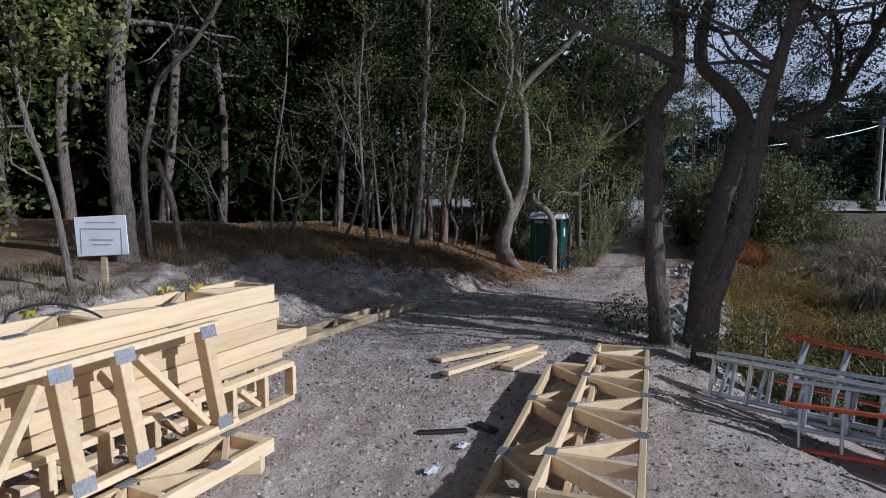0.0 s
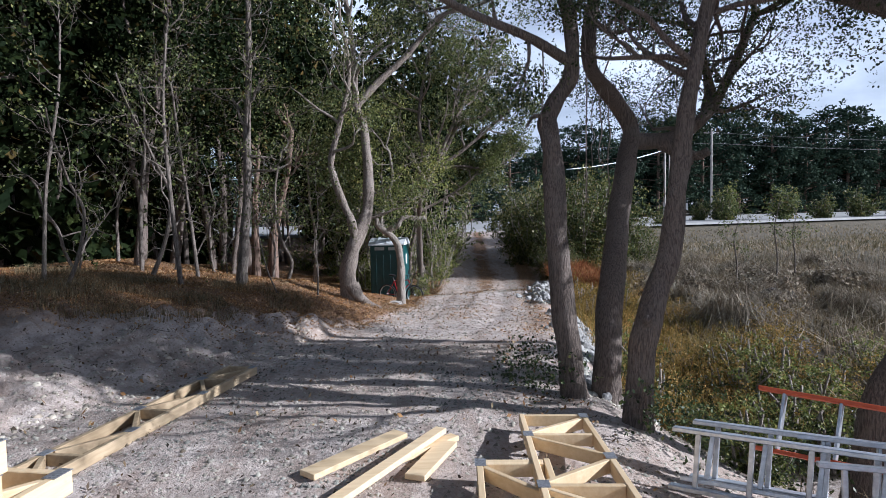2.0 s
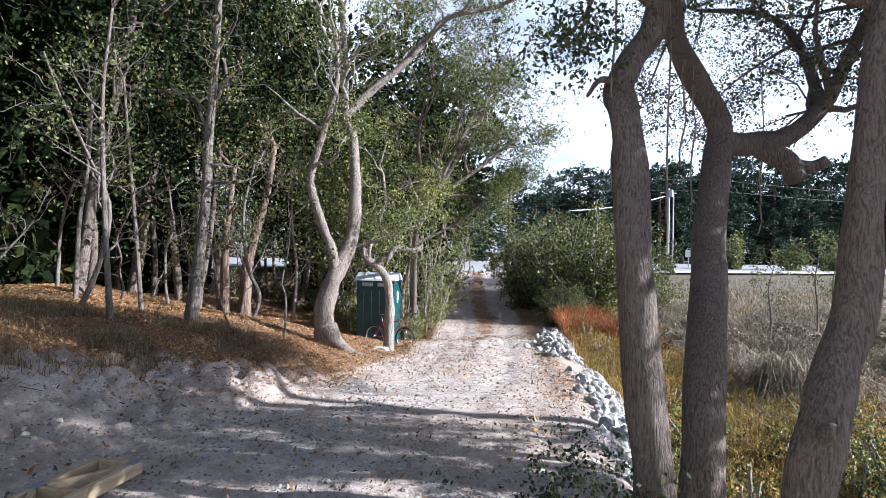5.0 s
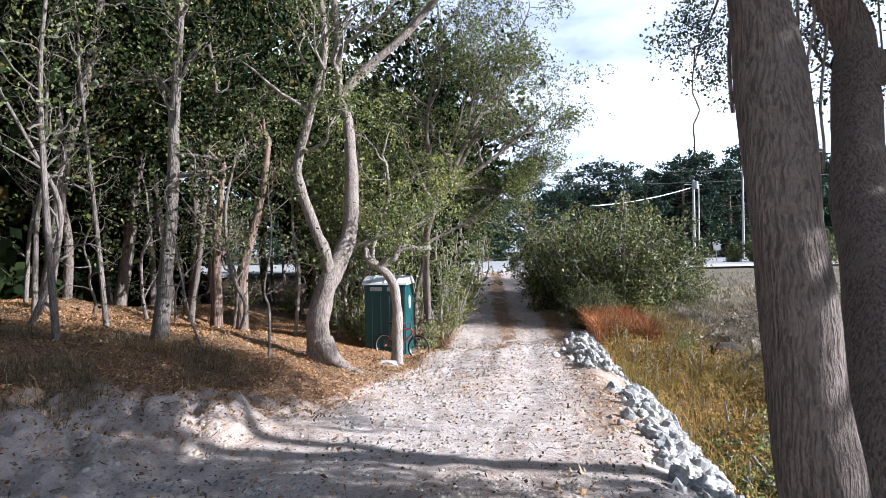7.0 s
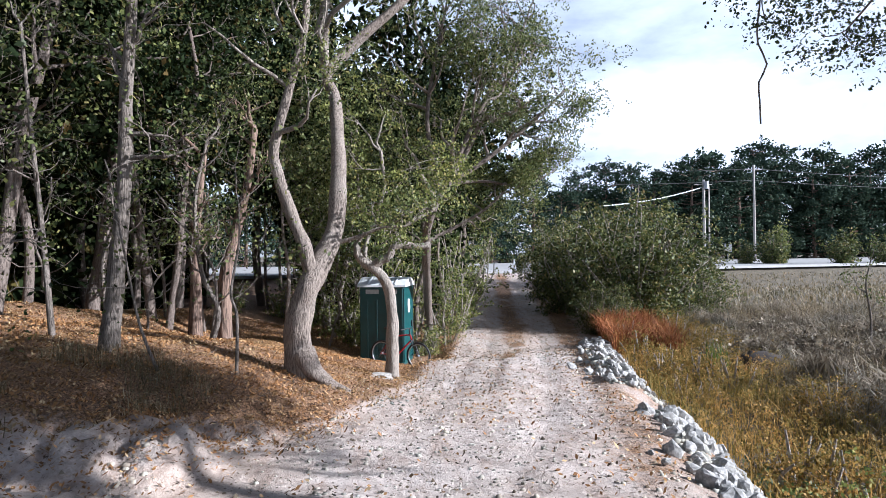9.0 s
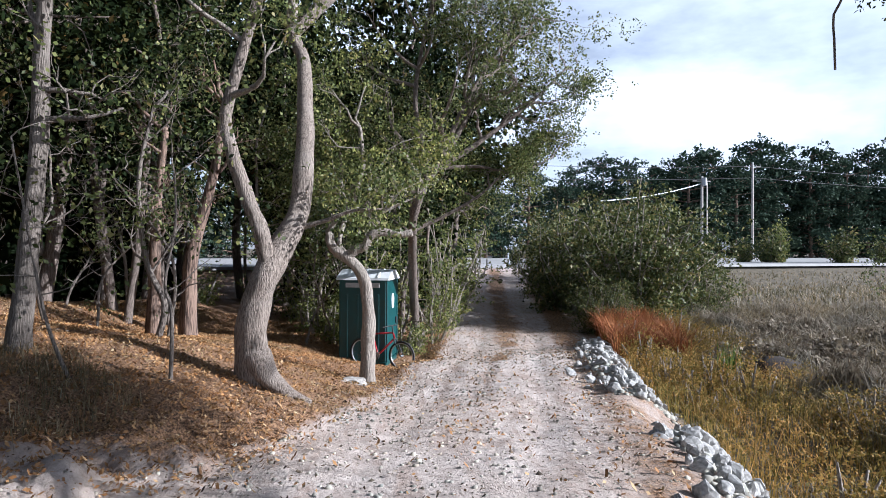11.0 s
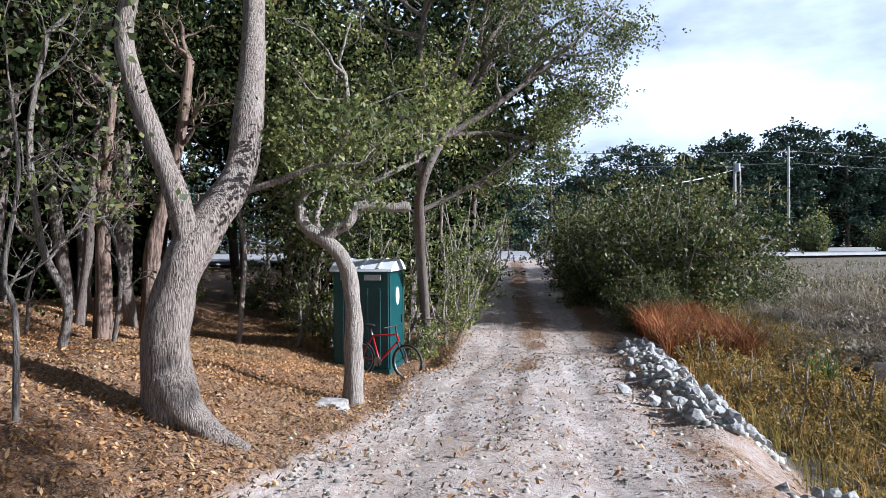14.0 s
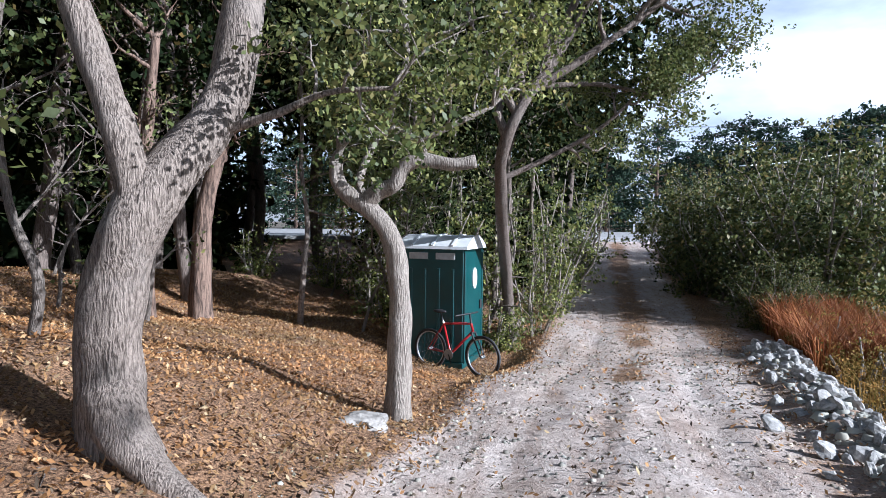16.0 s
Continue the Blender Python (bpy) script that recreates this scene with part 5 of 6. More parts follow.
for i in range(len(prof) - 1):
    bm.faces.new((rings[0][i], rings[0][i + 1], rings[1][i + 1], rings[1][i]))
bm.faces.new(rings[0])
bm.faces.new(rings[1][::-1])
bm.faces.new([rings[0][0], rings[1][0], rings[1][-1], rings[0][-1]])
bmesh.ops.recalc_face_normals(bm, faces=bm.faces[:])
roof = part("roof", bm, ROOF_WHITE, toilet, "translucent white curved roof")
for i in range(3):
    off = (i - 1) * 0.36
    bm = bmesh.new()
    for (ya, za), (yb, zb) in zip(prof[1:-1], prof[2:-1]):
        m, n = beam_pose((off, ya, H2 + za), (off, yb, H2 + zb))
        add_box(bm, (n, 0.04, 0.02), m, 0)
    part("roof_rib", bm, ROOF_WHITE, roof)
bm = bmesh.new()
gab = [bm.verts.new((0.58, y * 0.94, H2 - 0.06 + z)) for y, z in prof] + []
bm.faces.new(gab)
bmesh.ops.solidify(bm, geom=bm.faces[:], thickness=0.06)
part("gable", bm, TEAL, toilet)

# ---- bicycle leaning by the toilet ----
BX, BY = -1.04, 24.0
bz = gz(BX, BY) - 0.01
bike = thing("bicycle", "red mountain bicycle leaning beside the toilet", "bicycle", (BX, BY, bz), -30)
R = 0.335


def wheel(x, name):
    m = Matrix.Translation((x, 0, R))
    pts = [(math.cos(a) * (R - 0.02), 0, math.sin(a) * (R - 0.02)) for a in [2 * math.pi * i / 36 for i in range(37)]]
    tb = Tubes().add(pts, [0.024] * 37, 8)
    ob = put(name, tb.mesh("tyre"), BLACK, bike, "black knobbly tyre")
    ob.matrix_basis = m
    rim = Tubes().add([(math.cos(a) * (R - 0.05), 0, math.sin(a) * (R - 0.05)) for a in [2 * math.pi * i / 30 for i in range(31)]], [0.012] * 31, 6)
    put("rim", rim.mesh("rim"), ALU, ob)
    for i in range(14):
        a = 2 * math.pi * i / 14
        sp = Tubes().add([(0, 0.02 * (-1) ** i, 0), (math.cos(a) * (R - 0.05), 0, math.sin(a) * (R - 0.05))], [0.0022] * 2, 4)
        put("spoke", sp.mesh("spoke"), CHROME, ob)
    put("hub", Tubes().add([(0, -0.05, 0), (0, 0.05, 0)], [0.022] * 2, 8).mesh("hub"), ALU, ob)


wheel(-0.53, "rear_wheel")
wheel(0.53, "front_wheel")
tb = Tubes()
BBK, SEATP, HEAD_T, HEAD_B = (-0.1, 0, 0.3), (-0.25, 0, 0.78), (0.30, 0, 0.84), (0.34, 0, 0.72)
for a, b, r in ((BBK, SEATP, 0.018), (SEATP, HEAD_T, 0.018), (BBK, HEAD_B, 0.022), (HEAD_T, HEAD_B, 0.022), (BBK, (-0.53, 0.06, R), 0.01), (BBK, (-0.53, -0.06, R), 0.01), (SEATP, (-0.53, 0.06, R), 0.009), (SEATP, (-0.53, -0.06, R), 0.009)):
    tb.add([a, b], [r, r], 8)
put("frame", tb.mesh("frame"), RED, bike, "red tubular frame")
tb = Tubes()
for s in (-1, 1):
    tb.add([(0.345, s * 0.05, 0.70), (0.44, s * 0.055, 0.52), (0.53, s * 0.055, R)], [0.016, 0.014, 0.011], 7)
tb.add([(0.345, -0.06, 0.70), (0.345, 0.06, 0.70)], [0.018] * 2, 6)
put("fork", tb.mesh("fork"), BLACK, bike)
put("seat_post", Tubes().add([SEATP, (-0.31, 0, 0.96)], [0.014] * 2, 8).mesh("seat_post"), CHROME, bike)
bm = bmesh.new()
bmesh.ops.create_uvsphere(bm, u_segments=12, v_segments=8, radius=0.1, matrix=Matrix.Translation((-0.33, 0, 0.98)) @ Matrix.Diagonal((1.35, 0.7, 0.32, 1)))
for v in bm.verts:
    v.co.y *= 1.0 - max(0, (v.co.x + 0.33)) * 4
part("saddle", bm, BLACK, bike, "black saddle", True)
put("handlebar", Tubes().add([(0.22, -0.30, 0.99), (0.27, -0.12, 1.0), (0.28, 0.12, 1.0), (0.22, 0.30, 0.99)], [0.013] * 4, 8, 4).mesh("handlebar"), BLACK, bike)
put("stem", Tubes().add([HEAD_T, (0.275, 0, 1.0)], [0.016] * 2, 8).mesh("stem"), BLACK, bike)
put("crank", Tubes().add([(-0.02, -0.1, 0.16), (-0.1, -0.06, 0.3), (-0.1, 0.06, 0.3), (-0.18, 0.1, 0.44)], [0.012] * 4, 6).mesh("crank"), BLACK, bike)
bm = bmesh.new()
bmesh.ops.create_cone(bm, cap_ends=True, segments=20, radius1=0.09, radius2=0.09, depth=0.006, matrix=Matrix.Translation((-0.1, -0.06, 0.3)) @ Matrix.Rotation(math.pi / 2, 4, "X"))
part("chainring", bm, STEEL, bike)

# ---- rocks ----


def rock_mesh(seed, r=1.0):
    bm = bmesh.new()
    bmesh.ops.create_icosphere(bm, subdivisions=2, radius=r)
    off = Vector((seed * 7.3, seed * 2.1, 0))
    for v in bm.verts:
        v.co *= 0.9 + 0.34 * noise.noise(v.co * 1.5 + off) + 0.2 * noise.noise(v.co * 3.4 + off)
        v.co.z *= 0.72
    me = bpy.data.meshes.new("rock")
    bm.to_mesh(me)
    bm.free()
    me.materials.append(LIMESTONE)
    return me


ROCKS = [rock_mesh(i) for i in range(9)]
rs = np.random.default_rng(21)


def rubble(label, y0, y1, off, wide, count, size):
    mid = (y0 + y1) / 2
    cx = float(road_mid(mid) + road_half(mid)) + off
    ob = thing("rubble_pile", label, "rubble", (cx, mid, gz(cx, mid)), group="rubble beside the drive")
    for i in range(count):
        y = rs.uniform(y0, y1)
        u = rs.normal(0, 0.45)
        x = float(road_mid(y) + road_half(y)) + off + wide * u
        r = size * rs.uniform(0.5, 1.4)
        o = new("rock", ROCKS[i % 9])
        o.parent = ob
        o.matrix_basis = Matrix.Translation(Vector((x, y, gz(x, y) + 0.06 * rs.uniform(-0.6, 1))) - ob.matrix_basis.translation) @ pose(0, 0, 0, *rs.uniform(0, 360, 3)) @ Matrix.Diagonal((r, r * rs.uniform(0.7, 1.2), r * rs.uniform(0.6, 1), 1))
    return ob


rubble("bank of broken pale concrete and rock", 17.8, 25.2, 0.66, 0.6, 300, 0.08)
rubble("grey broken rock along the drive's edge", 11.6, 16.5, 0.95, 0.55, 300, 0.085)
rubble("few broken rocks at the oaks' feet", 9.3, 11.4, 0.9, 0.5, 90, 0.06)
ob = thing("limestone_block", "white broken limestone block by the crooked tree", "rock", (-1.22, 19.06, gz(-1.22, 19.06) - 0.01))
bm = bmesh.new()
bmesh.ops.create_icosphere(bm, subdivisions=3, radius=0.2)
for v in bm.verts:
    v.co *= 0.88 + 0.5 * noise.noise(v.co * 7) + 0.2 * noise.noise(v.co * 19)
    v.co.x *= 1.25
    v.co.z = max(v.co.z * 0.42, -0.06) + 0.03
part("rock", bm, plain("worn_limestone", (0.40, 0.375, 0.34), 0.95, vary=0.35, scale=16, relief=0.8), ob)

# ---- poles, wires, highway furniture ----
for x, y, h, r, lab in ((30.2, 72.6, 8.9, 0.16, "pale utility pole with a transformer"), (37.8, 76.3, 11.0, 0.14, "tall weathered utility pole")):
    ob = thing("utility_pole", lab, "pole", (x, y, 0.15), group="utility poles")
    put("pole", Tubes().add([(0, 0, 0), (0, 0, h * 0.5), (0, 0, h)], [r, r * 0.9, r * 0.75], 10).mesh("pole"), CONCRETE_POLE, ob)
    if h < 10:
        bm = bmesh.new()
        bmesh.ops.create_cone(bm, cap_ends=True, segments=14, radius1=0.26, radius2=0.24, depth=0.8, matrix=Matrix.Translation((0.1, -0.35, h - 0.6)))
        part("transformer", bm, STEEL, ob, "grey transformer can")
        put("pole", Tubes().add([(0.7, 0.3, 0), (0.7, 0.3, h * 0.93)], [0.09, 0.07], 8).mesh("pole"), CONCRETE_POLE, ob)
    part("crossarm", beam((-1.0, 0, h - 0.5), (1.0, 0.2, h - 0.5), 0.1, 0.1), CONCRETE_POLE, ob)


def wire(a, b, sag, r=0.018, label="thin black overhead power wire"):
    a, b = Vector(a), Vector(b)
    pts = [a.lerp(b, i / 16) - Vector((0, 0, sag * 4 * (i / 16) * (1 - i / 16))) for i in range(17)]
    ob = thing("overhead_wire", label, "wire", (0, 0, 0), group="overhead wires")
    put("wire", Tubes().add(pts, [r] * 17, 5).mesh("wire"), BLACK if r < 0.03 else ALU, ob)


wire((30.2, 72.6, 8.3), (16.0, 63.5, 5.6), 0.35, 0.045, "pale thick service cable")
for dz in (0.0, -1.3):
    wire((37.8, 76.3, 10.7 + dz), (95, 92.0, 11 + dz), 0.5, 0.025)
    wire((37.8, 76.3, 10.7 + dz), (-20, 62.0, 10 + dz), 0.8, 0.025)
ob = thing("road_sign", "small grey road sign seen from behind", "sign", (30.6, 68.5, 0.15))
part("post", box((0.07, 0.07, 1.9), Matrix.Translation((0, 0, 0.9))), STEEL, ob)
part("sign_plate", box((0.75, 0.03, 0.75), Matrix.Translation((0, -0.05, 1.55))), STEEL, ob)
for x, y, h in ((6.6, 53.0, 0.95), (4.3, 53.0, 1.1)):
    ob = thing("marker_post", "white reflector post at the highway", "post", (x, y, gz(x, y) - 0.05), group="marker posts")
    part("post", box((0.12, 0.06, h), Matrix.Translation((0, 0, h / 2)), 0.01), WHITE, ob)
far_house = thing("far_house", "pale house roof above the far trees", "house", (41.0, 114.0, 0.3))
part("wall", box((9, 7, 11.2), Matrix.Translation((0, 0, 5.6)), 0), WHITE, far_house)
bm = bmesh.new()
pv = [bm.verts.new(v) for v in ((-5.2, -4.2, 11.2), (5.2, -4.2, 11.2), (5.2, 4.2, 11.2), (-5.2, 4.2, 11.2), (-1.5, 0, 13.4), (1.5, 0, 13.4))]
for f in ((0, 1, 5, 4), (1, 2, 5), (2, 3, 4, 5), (3, 0, 4), (0, 3, 2, 1)):
    bm.faces.new([pv[i] for i in f])
part("roof", bm, plain("grey_roof", (0.45, 0.48, 0.52), 0.6), far_house)

# hanging vines from the oaks
rs = np.random.default_rng(33)
for x, y, z0, z1 in ((0.98, 10.0, 4.6, 1.75), (1.25, 10.3, 3.1, 2.2), (1.4, 10.4, 3.1, 1.8), (0.35, 9.4, 3.4, 1.9), (2.3, 10.9, 2.6, 1.7), (2.28, 13.7, 3.6, 2.42), (3.0, 12.0, 3.6, 2.3)):
    pts = [Vector((x, y, z0 + (z1 - z0) * i / 7)) + Vector(rs.normal(0, 0.014, 3)) for i in range(8)]
    ob = thing("hanging_vine", "thin bare vine hanging from an oak limb", "vine", (0, 0, 0), group="hanging vines")
    put("vine", Tubes().add(pts, [0.008] * 8, 5, 2).mesh("vine"), BARK, ob)

# ---- grass, weeds, litter, gravel ----
rs = np.random.default_rng(77)


def scatter(n, x0, x1, y0, y1, keep):
    x, y = rs.uniform(x0, x1, n), rs.uniform(y0, y1, n)
    k = keep(x, y)
    x, y = x[k], y[k]
    return np.column_stack([x, y]), surf(x, y)


def clumpy(x, y, s, lo):
    return np.array([noise.noise(Vector((a * s, b * s, 3.0))) for a, b in zip(x, y)]) > lo


def right_of(x, y):
    return x - road_mid(y) - road_half(y)


def stuff(name, me, material, label, cat):
    return tagged(put(name, me, material), label, cat, kind="stuff")


PEAT = ((6.9, 21.6, 0.75), (9.9, 20.4, 1.0), (6.4, 14.6, 0.7))


def off_peat(x, y):
    return np.all([((x - a) / (1.25 * w + 0.1)) ** 2 + ((y - b + 0.7) / 1.0) ** 2 > 1 for a, b, w in PEAT], axis=0)


xy, z = scatter(52000, 1.0, 17, 9, 34, lambda x, y: (right_of(x, y) > 3.3) & off_peat(x, y) & clumpy(x, y, 0.8, -0.22))
stuff("marsh_grass", quads("marsh_grass", blades(xy, z, 0.55, 0.014, rs, 0.5, 0.5)), TAN_GRASS, "dense dry tan marsh grass", "grass")
xy, z = scatter(34000, 2.0, 22, 10, 34, lambda x, y: (right_of(x, y) > 4.4) & off_peat(x, y) & clumpy(x, y, 0.5, 0.15))
stuff("bent_reeds", quads("bent_reeds", blades(xy, z, 0.85, 0.02, rs, 0.7, 0.9)), GREY_GRASS, "matted grey-brown bent reeds in the marsh", "grass")
xy, z = scatter(32000, 6, 75, 30, 72, lambda x, y: (right_of(x, y) > 3.5) & (hw_off(x, y) < -8.2))
stuff("far_marsh_grass", quads("far_marsh_grass", blades(xy, z, np.where(hw_off(xy[:, 0], xy[:, 1]) > -15, 0.2, 0.34), 0.07, rs, 0.4, 0.4)), FAR_GRASS, "pale dry grass across the far marsh", "grass")
xy, z = scatter(34000, 0.8, 11, 9.5, 30, lambda x, y: (right_of(x, y) > 1.05) & (right_of(x, y) < 4.6) & (rs.random(len(x)) < np.clip(right_of(x, y) - 0.75, 0.1, 0.9)))
stuff("golden_weeds", quads("golden_weeds", blades(xy, z, 0.46, 0.01, rs, 0.55, 0.5)), GOLD_WEED, "yellow-green and golden weeds beside the drive", "weeds")
an = np.column_stack([xy[:4200], z[:4200] + rs.uniform(0.05, 0.5, min(4200, len(z)))])
stuff("weed_leaves", quads("weed_leaves", leaf_quads(an, 10, 0.11, 0.032, rs)), GOLD_WEED, "leafy yellowing weeds beside the marsh", "weeds")
xy, z = scatter(26000, 1.5, 8, 22, 29.5, lambda x, y: (right_of(x, y) > 1.0) & (right_of(x, y) < 2.7) & (y > 23.4 + 0.4 * np.sin(x * 3)))
stuff("rust_grass", quads("rust_grass", blades(xy, z, 0.78, 0.02, rs, 0.35, 0.3)), RUST_GRASS, "rust-red dead grass along the drive", "grass")
xy, z = scatter(70, 5.5, 5.9, 21.2, 21.6, lambda x, y: x > 0)
stuff("green_reeds", quads("green_reeds", blades(xy, z, 0.7, 0.02, rs, 0.14, 0.1)), REED, "tuft of bright green reeds", "grass")
clump = shrub(206, 0.85, 1.1, GOLD_WEED, 9, 8, 0.13, 0.042, "weed_clump", "bushy golden-green weed clump in the marsh edge", low=0.15, twig=2)
crs = np.random.default_rng(88)
heaps = []
while len(heaps) < 52:
    hy = crs.uniform(10.5, 27)
    hx = float(road_mid(hy) + road_half(hy)) + crs.uniform(1.5, 5.6)
    heaps.append((hx, hy, crs.uniform(0.45, 1.05)))
spread_out(clump, heaps, "weed clumps by the marsh")
dead = shrub(207, 0.7, 1.8, GREY_GRASS, 16, 6, 0.14, 0.1, "dead_brush", "matted grey dead brush heap in the marsh", low=0.1)
spread_out(dead, [(6.2, 22.3, 0.7), (7.3, 22.5, 0.9), (8.8, 22.9, 1.0), (9.4, 21.6, 0.9), (10.8, 21.4, 1.1), (11.8, 24.0, 1.1), (9.6, 26.0, 1.0), (13.2, 22.6, 1.2), (7.2, 17.2, 0.7), (8.8, 18.2, 0.8)], "dead brush in the marsh")


def reed_mound(seed, wide, tall, count):
    """A heap of long dead reeds that arch over and hang to the ground."""
    q = np.random.default_rng(seed)
    a, reach, high = q.uniform(0, 2 * np.pi, count), wide * q.uniform(0.25, 1.0, count), tall * q.uniform(0.5, 1.1, count)
    d = np.column_stack([np.cos(a), np.sin(a), np.zeros(count)])
    s = np.column_stack([-np.sin(a), np.cos(a), np.zeros(count)]) * q.uniform(0.003, 0.009, (count, 1))
    root = d * (0.3 * reach * q.uniform(0, 1, count))[:, None]
    line = [root + d * (reach * u)[:, None] + np.column_stack([np.zeros((count, 2)), high * h]) for u, h in ((0.0, -0.05), (0.25, 0.8), (0.6, 1.0), (0.95, 0.5), (1.1, 0.1))]
    line = line[:1] + [p + q.normal(0, 1, p.shape) * np.array([0.09, 0.09, 0.05]) for p in line[1:]]
    return quads("reeds", np.concatenate([np.stack([p - s, p + s, r + s, r - s], 1) for p, r in zip(line, line[1:])]))


drs = np.random.default_rng(91)
mounds = [reed_mound(700 + i, w, h, 420) for i, (w, h) in enumerate(((0.8, 0.55), (1.0, 0.7), (0.65, 0.75)))]
for k in range(44):
    hy = drs.uniform(11.5, 29)
    hx = float(road_mid(hy) + road_half(hy)) + drs.uniform(4.2, 13.0)
    if not bool(off_peat(np.array([hx]), np.array([hy]))[0]):
        continue
    ob = thing("reed_clump", "arching heap of dead grey marsh reeds", "reeds", (hx, hy, gz(hx, hy)), drs.uniform(0, 360), group="reed clumps in the marsh")
    q = drs.uniform(0.7, 1.25)
    ob.scale = (q * 1.2, q, q * drs.uniform(0.8, 1.1))
    tagged(put("reeds", mounds[k % 3], GREY_GRASS, ob), kind="stuff")
# leafy green weeds between the oaks and the marsh
leafy = shrub(209, 0.75, 0.9, SHRUB_LEAF, 8, 10, 0.11, 0.036, "leafy_weed", "leafy yellow-green weed clump beside the oaks", low=0.1, twig=2)
lrs = np.random.default_rng(92)
spread_out(leafy, [(lrs.uniform(2.0, 6.5), lrs.uniform(8.6, 13.2), lrs.uniform(0.6, 1.15)) for k in range(24)], "leafy weeds by the oaks")
# low green plants round the oaks' feet and behind the ladders
xy, z = scatter(4600, -0.3, 6.5, 7.2, 14.5, lambda x, y: (np.hypot(x - 0.25, (y - 9.25) * 0.8) < 0.42) | (np.hypot(x - 1.1, y - 7.9) < 0.4) | ((right_of(x, y) > 1.3) & (right_of(x, y) < 4.5) & (y > 7.9) & (x > 1.3) & (clumpy(x, y, 0.9, -0.05))))
an = np.column_stack([xy, z + rs.uniform(0.03, 0.42, len(z))])
stuff("low_plants", quads("low_plants", leaf_quads(an, 14, 0.1, 0.038, rs)), OAK_LEAF, "low green leafy plants round the oaks", "plants")
xy, z = scatter(9000, 0.2, 8, 3.5, 10, lambda x, y: (right_of(x, y) > 2.2) & clumpy(x, y, 1.1, -0.1))
stuff("dry_tufts", quads("dry_tufts", blades(xy, z, 0.22, 0.008, rs, 0.8, 0.7)), TAN_GRASS, "dry straw tufts on the gravel slope", "grass")
xy, z = scatter(34000, -9, -2, 6.5, 16.5, lambda x, y: (-right_of(x, y) > 2 * road_half(y) + 1.4) & clumpy(x, y, 0.7, -0.02))
stuff("mound_grass", quads("mound_grass", blades(xy, z, 0.17, 0.007, rs, 0.9, 0.8)), TAN_GRASS, "thin dry grass on the earth mound", "grass")


def flat_leaves(xy, z, size):
    n = len(xy)
    a = rs.uniform(0, 6.283, n)
    s = size * rs.uniform(0.6, 1.4, n)
    d = np.column_stack([np.cos(a), np.sin(a), rs.normal(0, 0.55, n)]) * s[:, None] * 0.5
    o = np.column_stack([-np.sin(a), np.cos(a), rs.normal(0, 0.55, n)]) * s[:, None] * 0.24
    c = np.column_stack([xy, z + 0.012 + rs.uniform(0, 0.028, n)])
    return np.stack([c - d, c + o, c + d, c - o], 1)


def left_of(x, y):
    return road_mid(y) - road_half(y) - x


xy, z = scatter(150000, -9.5, 1.2, 10.5, 28, lambda x, y: (left_of(x, y) > -0.25) & (rs.random(len(x)) < step01(-0.3, 0.5, left_of(x, y)) * step01(11.5, 16, y + np.clip(left_of(x, y), 0, 3) * 1.0)))
stuff("leaf_litter", quads("leaf_litter", flat_leaves(xy, z, 0.038)), DRY_LEAF, "thick orange-brown fallen leaves", "leaves")
xy, z = scatter(26000, -4, 6, 8, 40, lambda x, y: (np.abs(x - road_mid(y)) < road_half(y) + 0.4) & (rs.random(len(x)) < 0.22 + 0.6 * np.exp(-((x - road_mid(y)) / 0.35) ** 2) * (y > 15) + 0.6 * (right_of(x, y) > -0.4)))
stuff("drive_leaves", quads("drive_leaves", flat_leaves(xy, z, 0.045)), DRY_LEAF, "scattered brown leaves on the sandy drive", "leaves")


def pebbles(n, x0, x1, y0, y1, keep, lo, hi, lump=False):
    xy, z = scatter(n, x0, x1, y0, y1, keep)
    n = len(xy)
    octa = np.array([(1, 0, 0), (0, 1, 0), (-1, 0, 0), (0, -1, 0), (0, 0, 0.9), (0, 0, -0.1)])
    tri = np.array([(0, 1, 4), (1, 2, 4), (2, 3, 4), (3, 0, 4)])
    if lump:
        octa = np.array([(1, 0, -0.2), (0.5, 0.85, -0.2), (-0.5, 0.85, -0.2), (-1, 0, -0.2), (-0.5, -0.85, -0.2), (0.5, -0.85, -0.2), (0.62, 0.36, 0.5), (-0.1, 0.7, 0.5), (-0.62, -0.1, 0.55), (0.1, -0.66, 0.5)])
        tri = np.array([(0, 1, 6), (1, 7, 6), (1, 2, 7), (2, 8, 7), (2, 3, 8), (3, 4, 8), (4, 9, 8), (4, 5, 9), (5, 0, 9), (0, 6, 9), (6, 7, 8), (6, 8, 9)])
    nv = len(octa)
    s = lo * (hi / lo) ** (rs.uniform(0, 1, n) ** 2.5)
    v = octa[None] * s[:, None, None] * rs.uniform(0.65, 1.35, (n, nv, 1))
    a = rs.uniform(0, 6.283, n)
    c, q = np.cos(a)[:, None], np.sin(a)[:, None]
    v = np.stack([v[..., 0] * c - v[..., 1] * q, v[..., 0] * q + v[..., 1] * c, v[..., 2]], -1)
    v += np.column_stack([xy, z - s * 0.05])[:, None]
    f = (tri[None] + nv * np.arange(n)[:, None, None]).reshape(-1, 3)
    me = bpy.data.meshes.new("gravel")
    me.vertices.add(nv * n)
    me.vertices.foreach_set("co", v.astype(np.float32).ravel())
    me.loops.add(3 * len(f))
    me.loops.foreach_set("vertex_index", f.astype(np.int32).ravel())
    me.polygons.add(len(f))
    me.polygons.foreach_set("loop_start", np.arange(0, 3 * len(f), 3, dtype=np.int32))
    me.update(calc_edges=True)
    return me


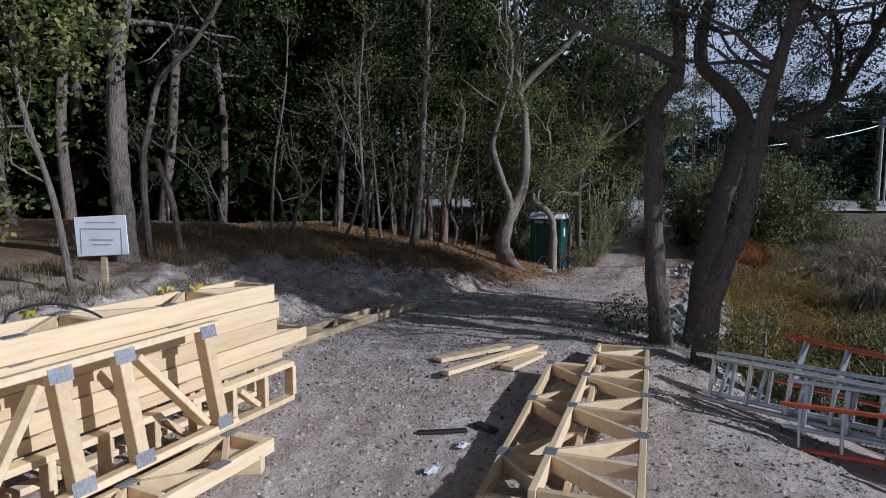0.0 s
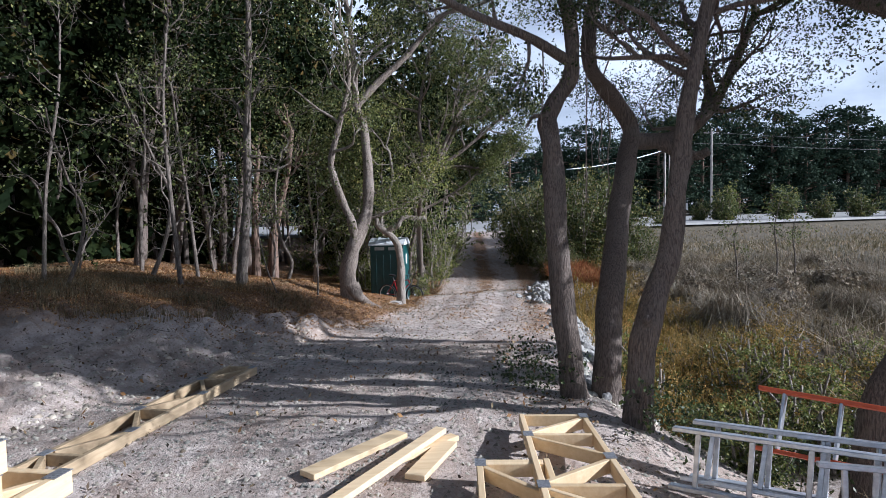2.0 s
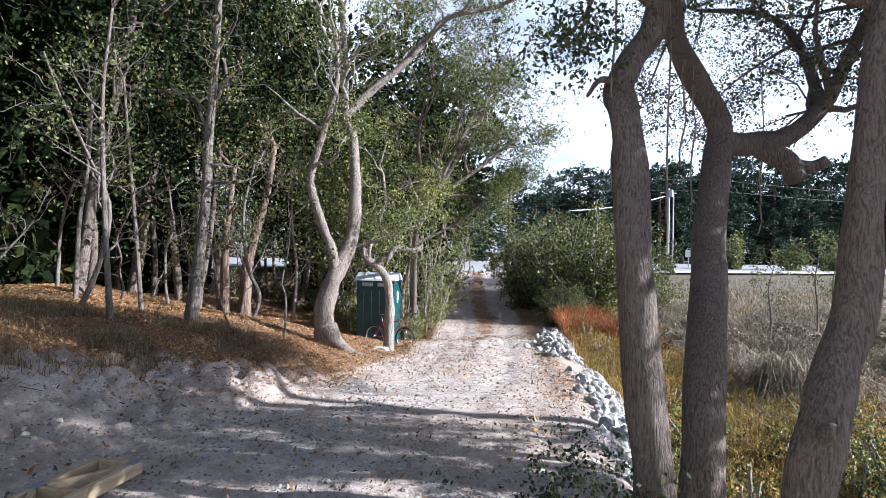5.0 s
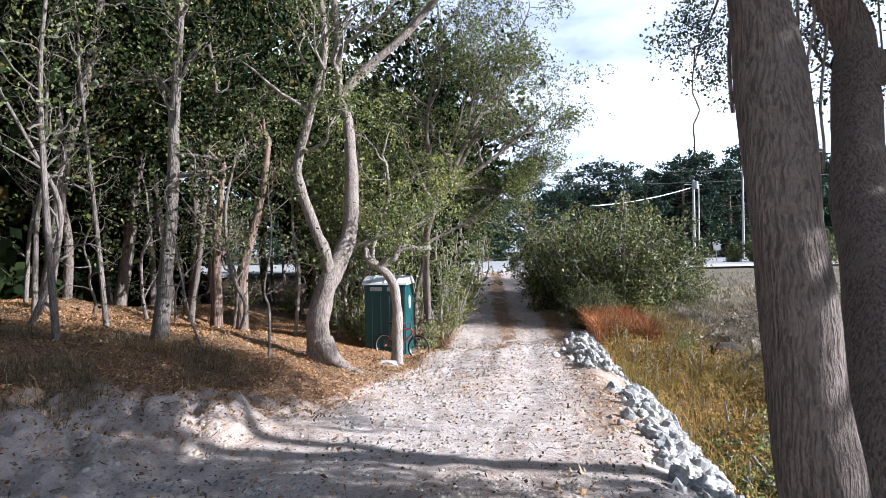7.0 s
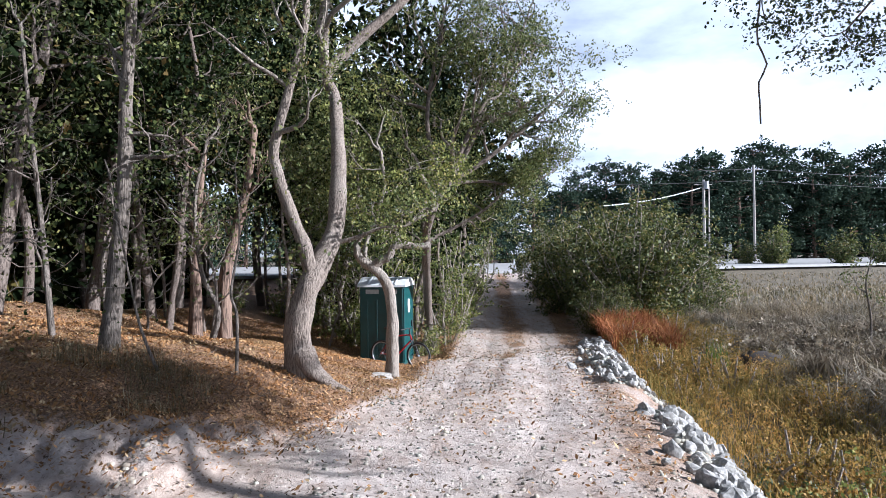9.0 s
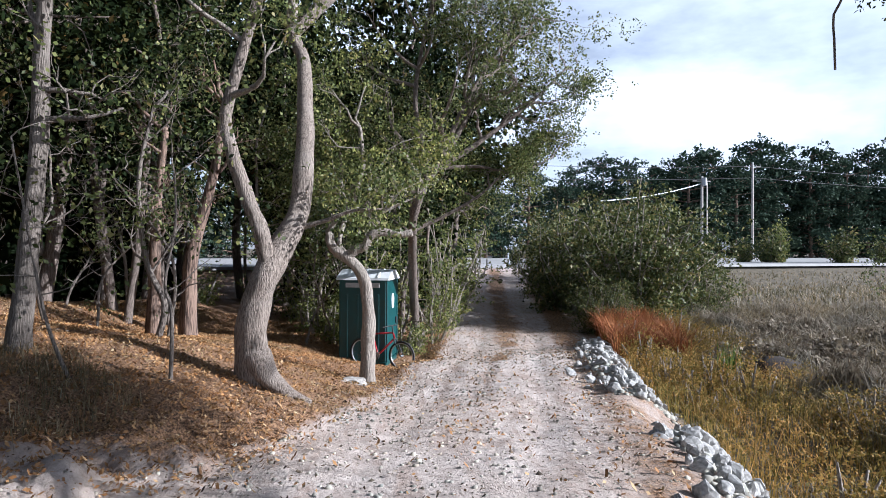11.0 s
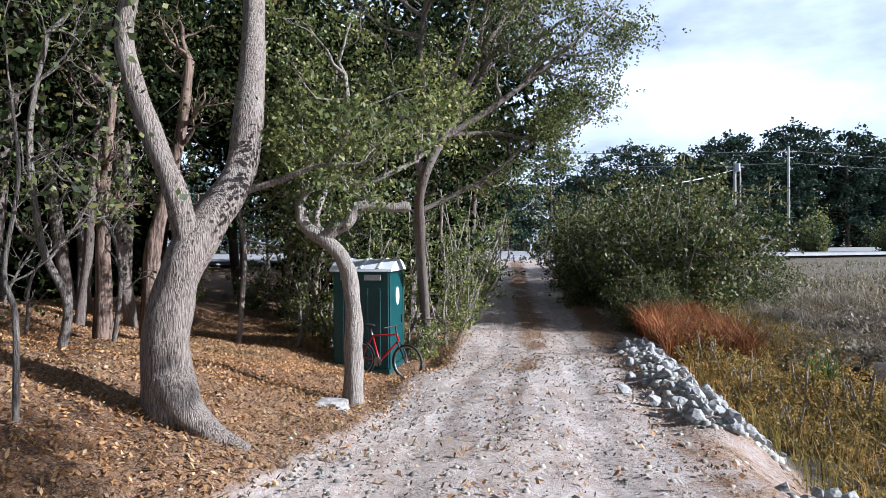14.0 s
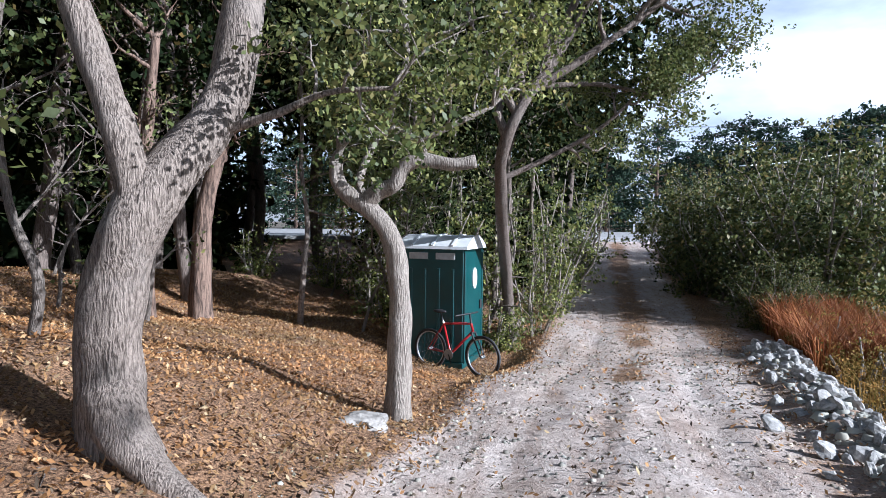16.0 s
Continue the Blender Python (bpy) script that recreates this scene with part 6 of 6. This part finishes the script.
GRAVEL = leaf_mat("gravel_stone", [(0.0, (0.2, 0.18, 0.16)), (0.5, (0.4, 0.36, 0.33)), (1.0, (0.6, 0.56, 0.52))], 0.9, 0)
stuff("gravel", pebbles(34000, -5, 3.5, 2.6, 12, lambda x, y: (left_of(x, y) > -6) & (left_of(x, y) < 1.5) & (right_of(x, y) < 3.0), 0.006, 0.026), GRAVEL, "pale crushed gravel over the drive", "gravel")
stuff("gravel", pebbles(15000, -3, 6, 12, 28, lambda x, y: (np.abs(x - road_mid(y)) < road_half(y) + 0.5) & clumpy(x, y, 1.1, -0.25), 0.007, 0.034, True), GRAVEL, "scattered pale stones on the sandy drive", "gravel")
SANDY = leaf_mat("sand_lump", [(0.0, (0.30, 0.26, 0.23)), (0.6, (0.50, 0.44, 0.395)), (1.0, (0.66, 0.60, 0.55))], 0.95, 0)
stuff("sand_clods", pebbles(9000, -7, 0, 5, 13.5, lambda x, y: (left_of(x, y) > -0.1) & (left_of(x, y) < 1.6) & clumpy(x, y, 1.1, -0.1), 0.01, 0.04, True), SANDY, "pale crumbled clods of sand on the bank", "sand")
CLOD = leaf_mat("dark_clod", [(0.0, (0.06, 0.045, 0.035)), (0.6, (0.17, 0.13, 0.10)), (1.0, (0.30, 0.25, 0.2))], 0.95, 0)
stuff("dirt_clods", pebbles(7000, -5, 6, 6, 30, lambda x, y: (np.abs(x - road_mid(y)) < road_half(y) + 0.8) & clumpy(x, y, 1.3, -0.15), 0.008, 0.03), CLOD, "dark crumbs of earth and bark on the drive", "dirt")
xy, z = scatter(900, -9, 1, 9, 26, lambda x, y: left_of(x, y) > 0.1)
ang = rs.uniform(0, 6.283, len(xy))
ln = rs.uniform(0.05, 0.2, len(xy))
dv = np.column_stack([np.cos(ang) * ln, np.sin(ang) * ln, rs.normal(0, 0.03, len(xy))])
sv = np.column_stack([-np.sin(ang), np.cos(ang), 0 * ang]) * 0.003
c0 = np.column_stack([xy, z + 0.012])
stuff("twigs", quads("twigs", np.concatenate([np.stack([c0 - sv, c0 + sv, c0 + dv + sv * 0.5, c0 + dv - sv * 0.5], 1), np.stack([c0 - sv * 0.7 + [0, 0, 0.005], c0 + sv * 0.7 - [0, 0, 0.005], c0 + dv - [0, 0, 0.003], c0 + dv + [0, 0, 0.003]], 1)])), BARK, "fallen twigs on sand and leaves", "twigs")
CHIP = leaf_mat("broken_stone", [(0.0, (0.16, 0.155, 0.15)), (0.5, (0.38, 0.375, 0.36)), (1.0, (0.58, 0.57, 0.55))], 0.9, 0)
stuff("rubble_chips", pebbles(20000, 0, 6.5, 9.3, 27.5, lambda x, y: (np.abs(right_of(x, y) - np.where(y < 17, 0.95, 0.66)) < 0.42) & ((y < 16.5) | ((y > 17.8) & (y < 25.4))), 0.03, 0.075, True), CHIP, "small broken stone among the rubble", "stone")
BARK_CHIP = leaf_mat("bark_chip", [(0.0, (0.05, 0.038, 0.03)), (0.6, (0.13, 0.095, 0.07)), (1.0, (0.3, 0.2, 0.12))], 0.9, 0)
xy, z = scatter(26000, -7, 6, 5, 31, lambda x, y: (left_of(x, y) < 2.5) & (right_of(x, y) < 0.5) & (rs.random(len(x)) < 0.25 + 0.6 * clumpy(x, y, 0.9, 0.0)))
stuff("bark_chips", quads("bark_chips", flat_leaves(xy, z, 0.032)), BARK_CHIP, "dark chips of bark and leaf trodden into sand", "bark chips")
# undercut ditch bank in the marsh; near-black mud also holds the undercut's shade
for k, (x, y, sx) in enumerate(PEAT):
    ob = thing("peat_bank", "undercut peat bank in the marsh, shadow in its colour", "bank", (x, y, gz(x, y)), 20 * k)
    bm = bmesh.new()
    bmesh.ops.create_icosphere(bm, subdivisions=3, radius=0.5)
    for v in bm.verts:
        v.co *= 0.9 + 0.5 * noise.noise(v.co * 2.3 + Vector((k, 0, 0)))
        v.co.x *= 2 * sx
        v.co.z = v.co.z * 0.75 + 0.14 + 0.08 * noise.noise(v.co * 6)
    part("peat", bm, MUD, ob, "", True)
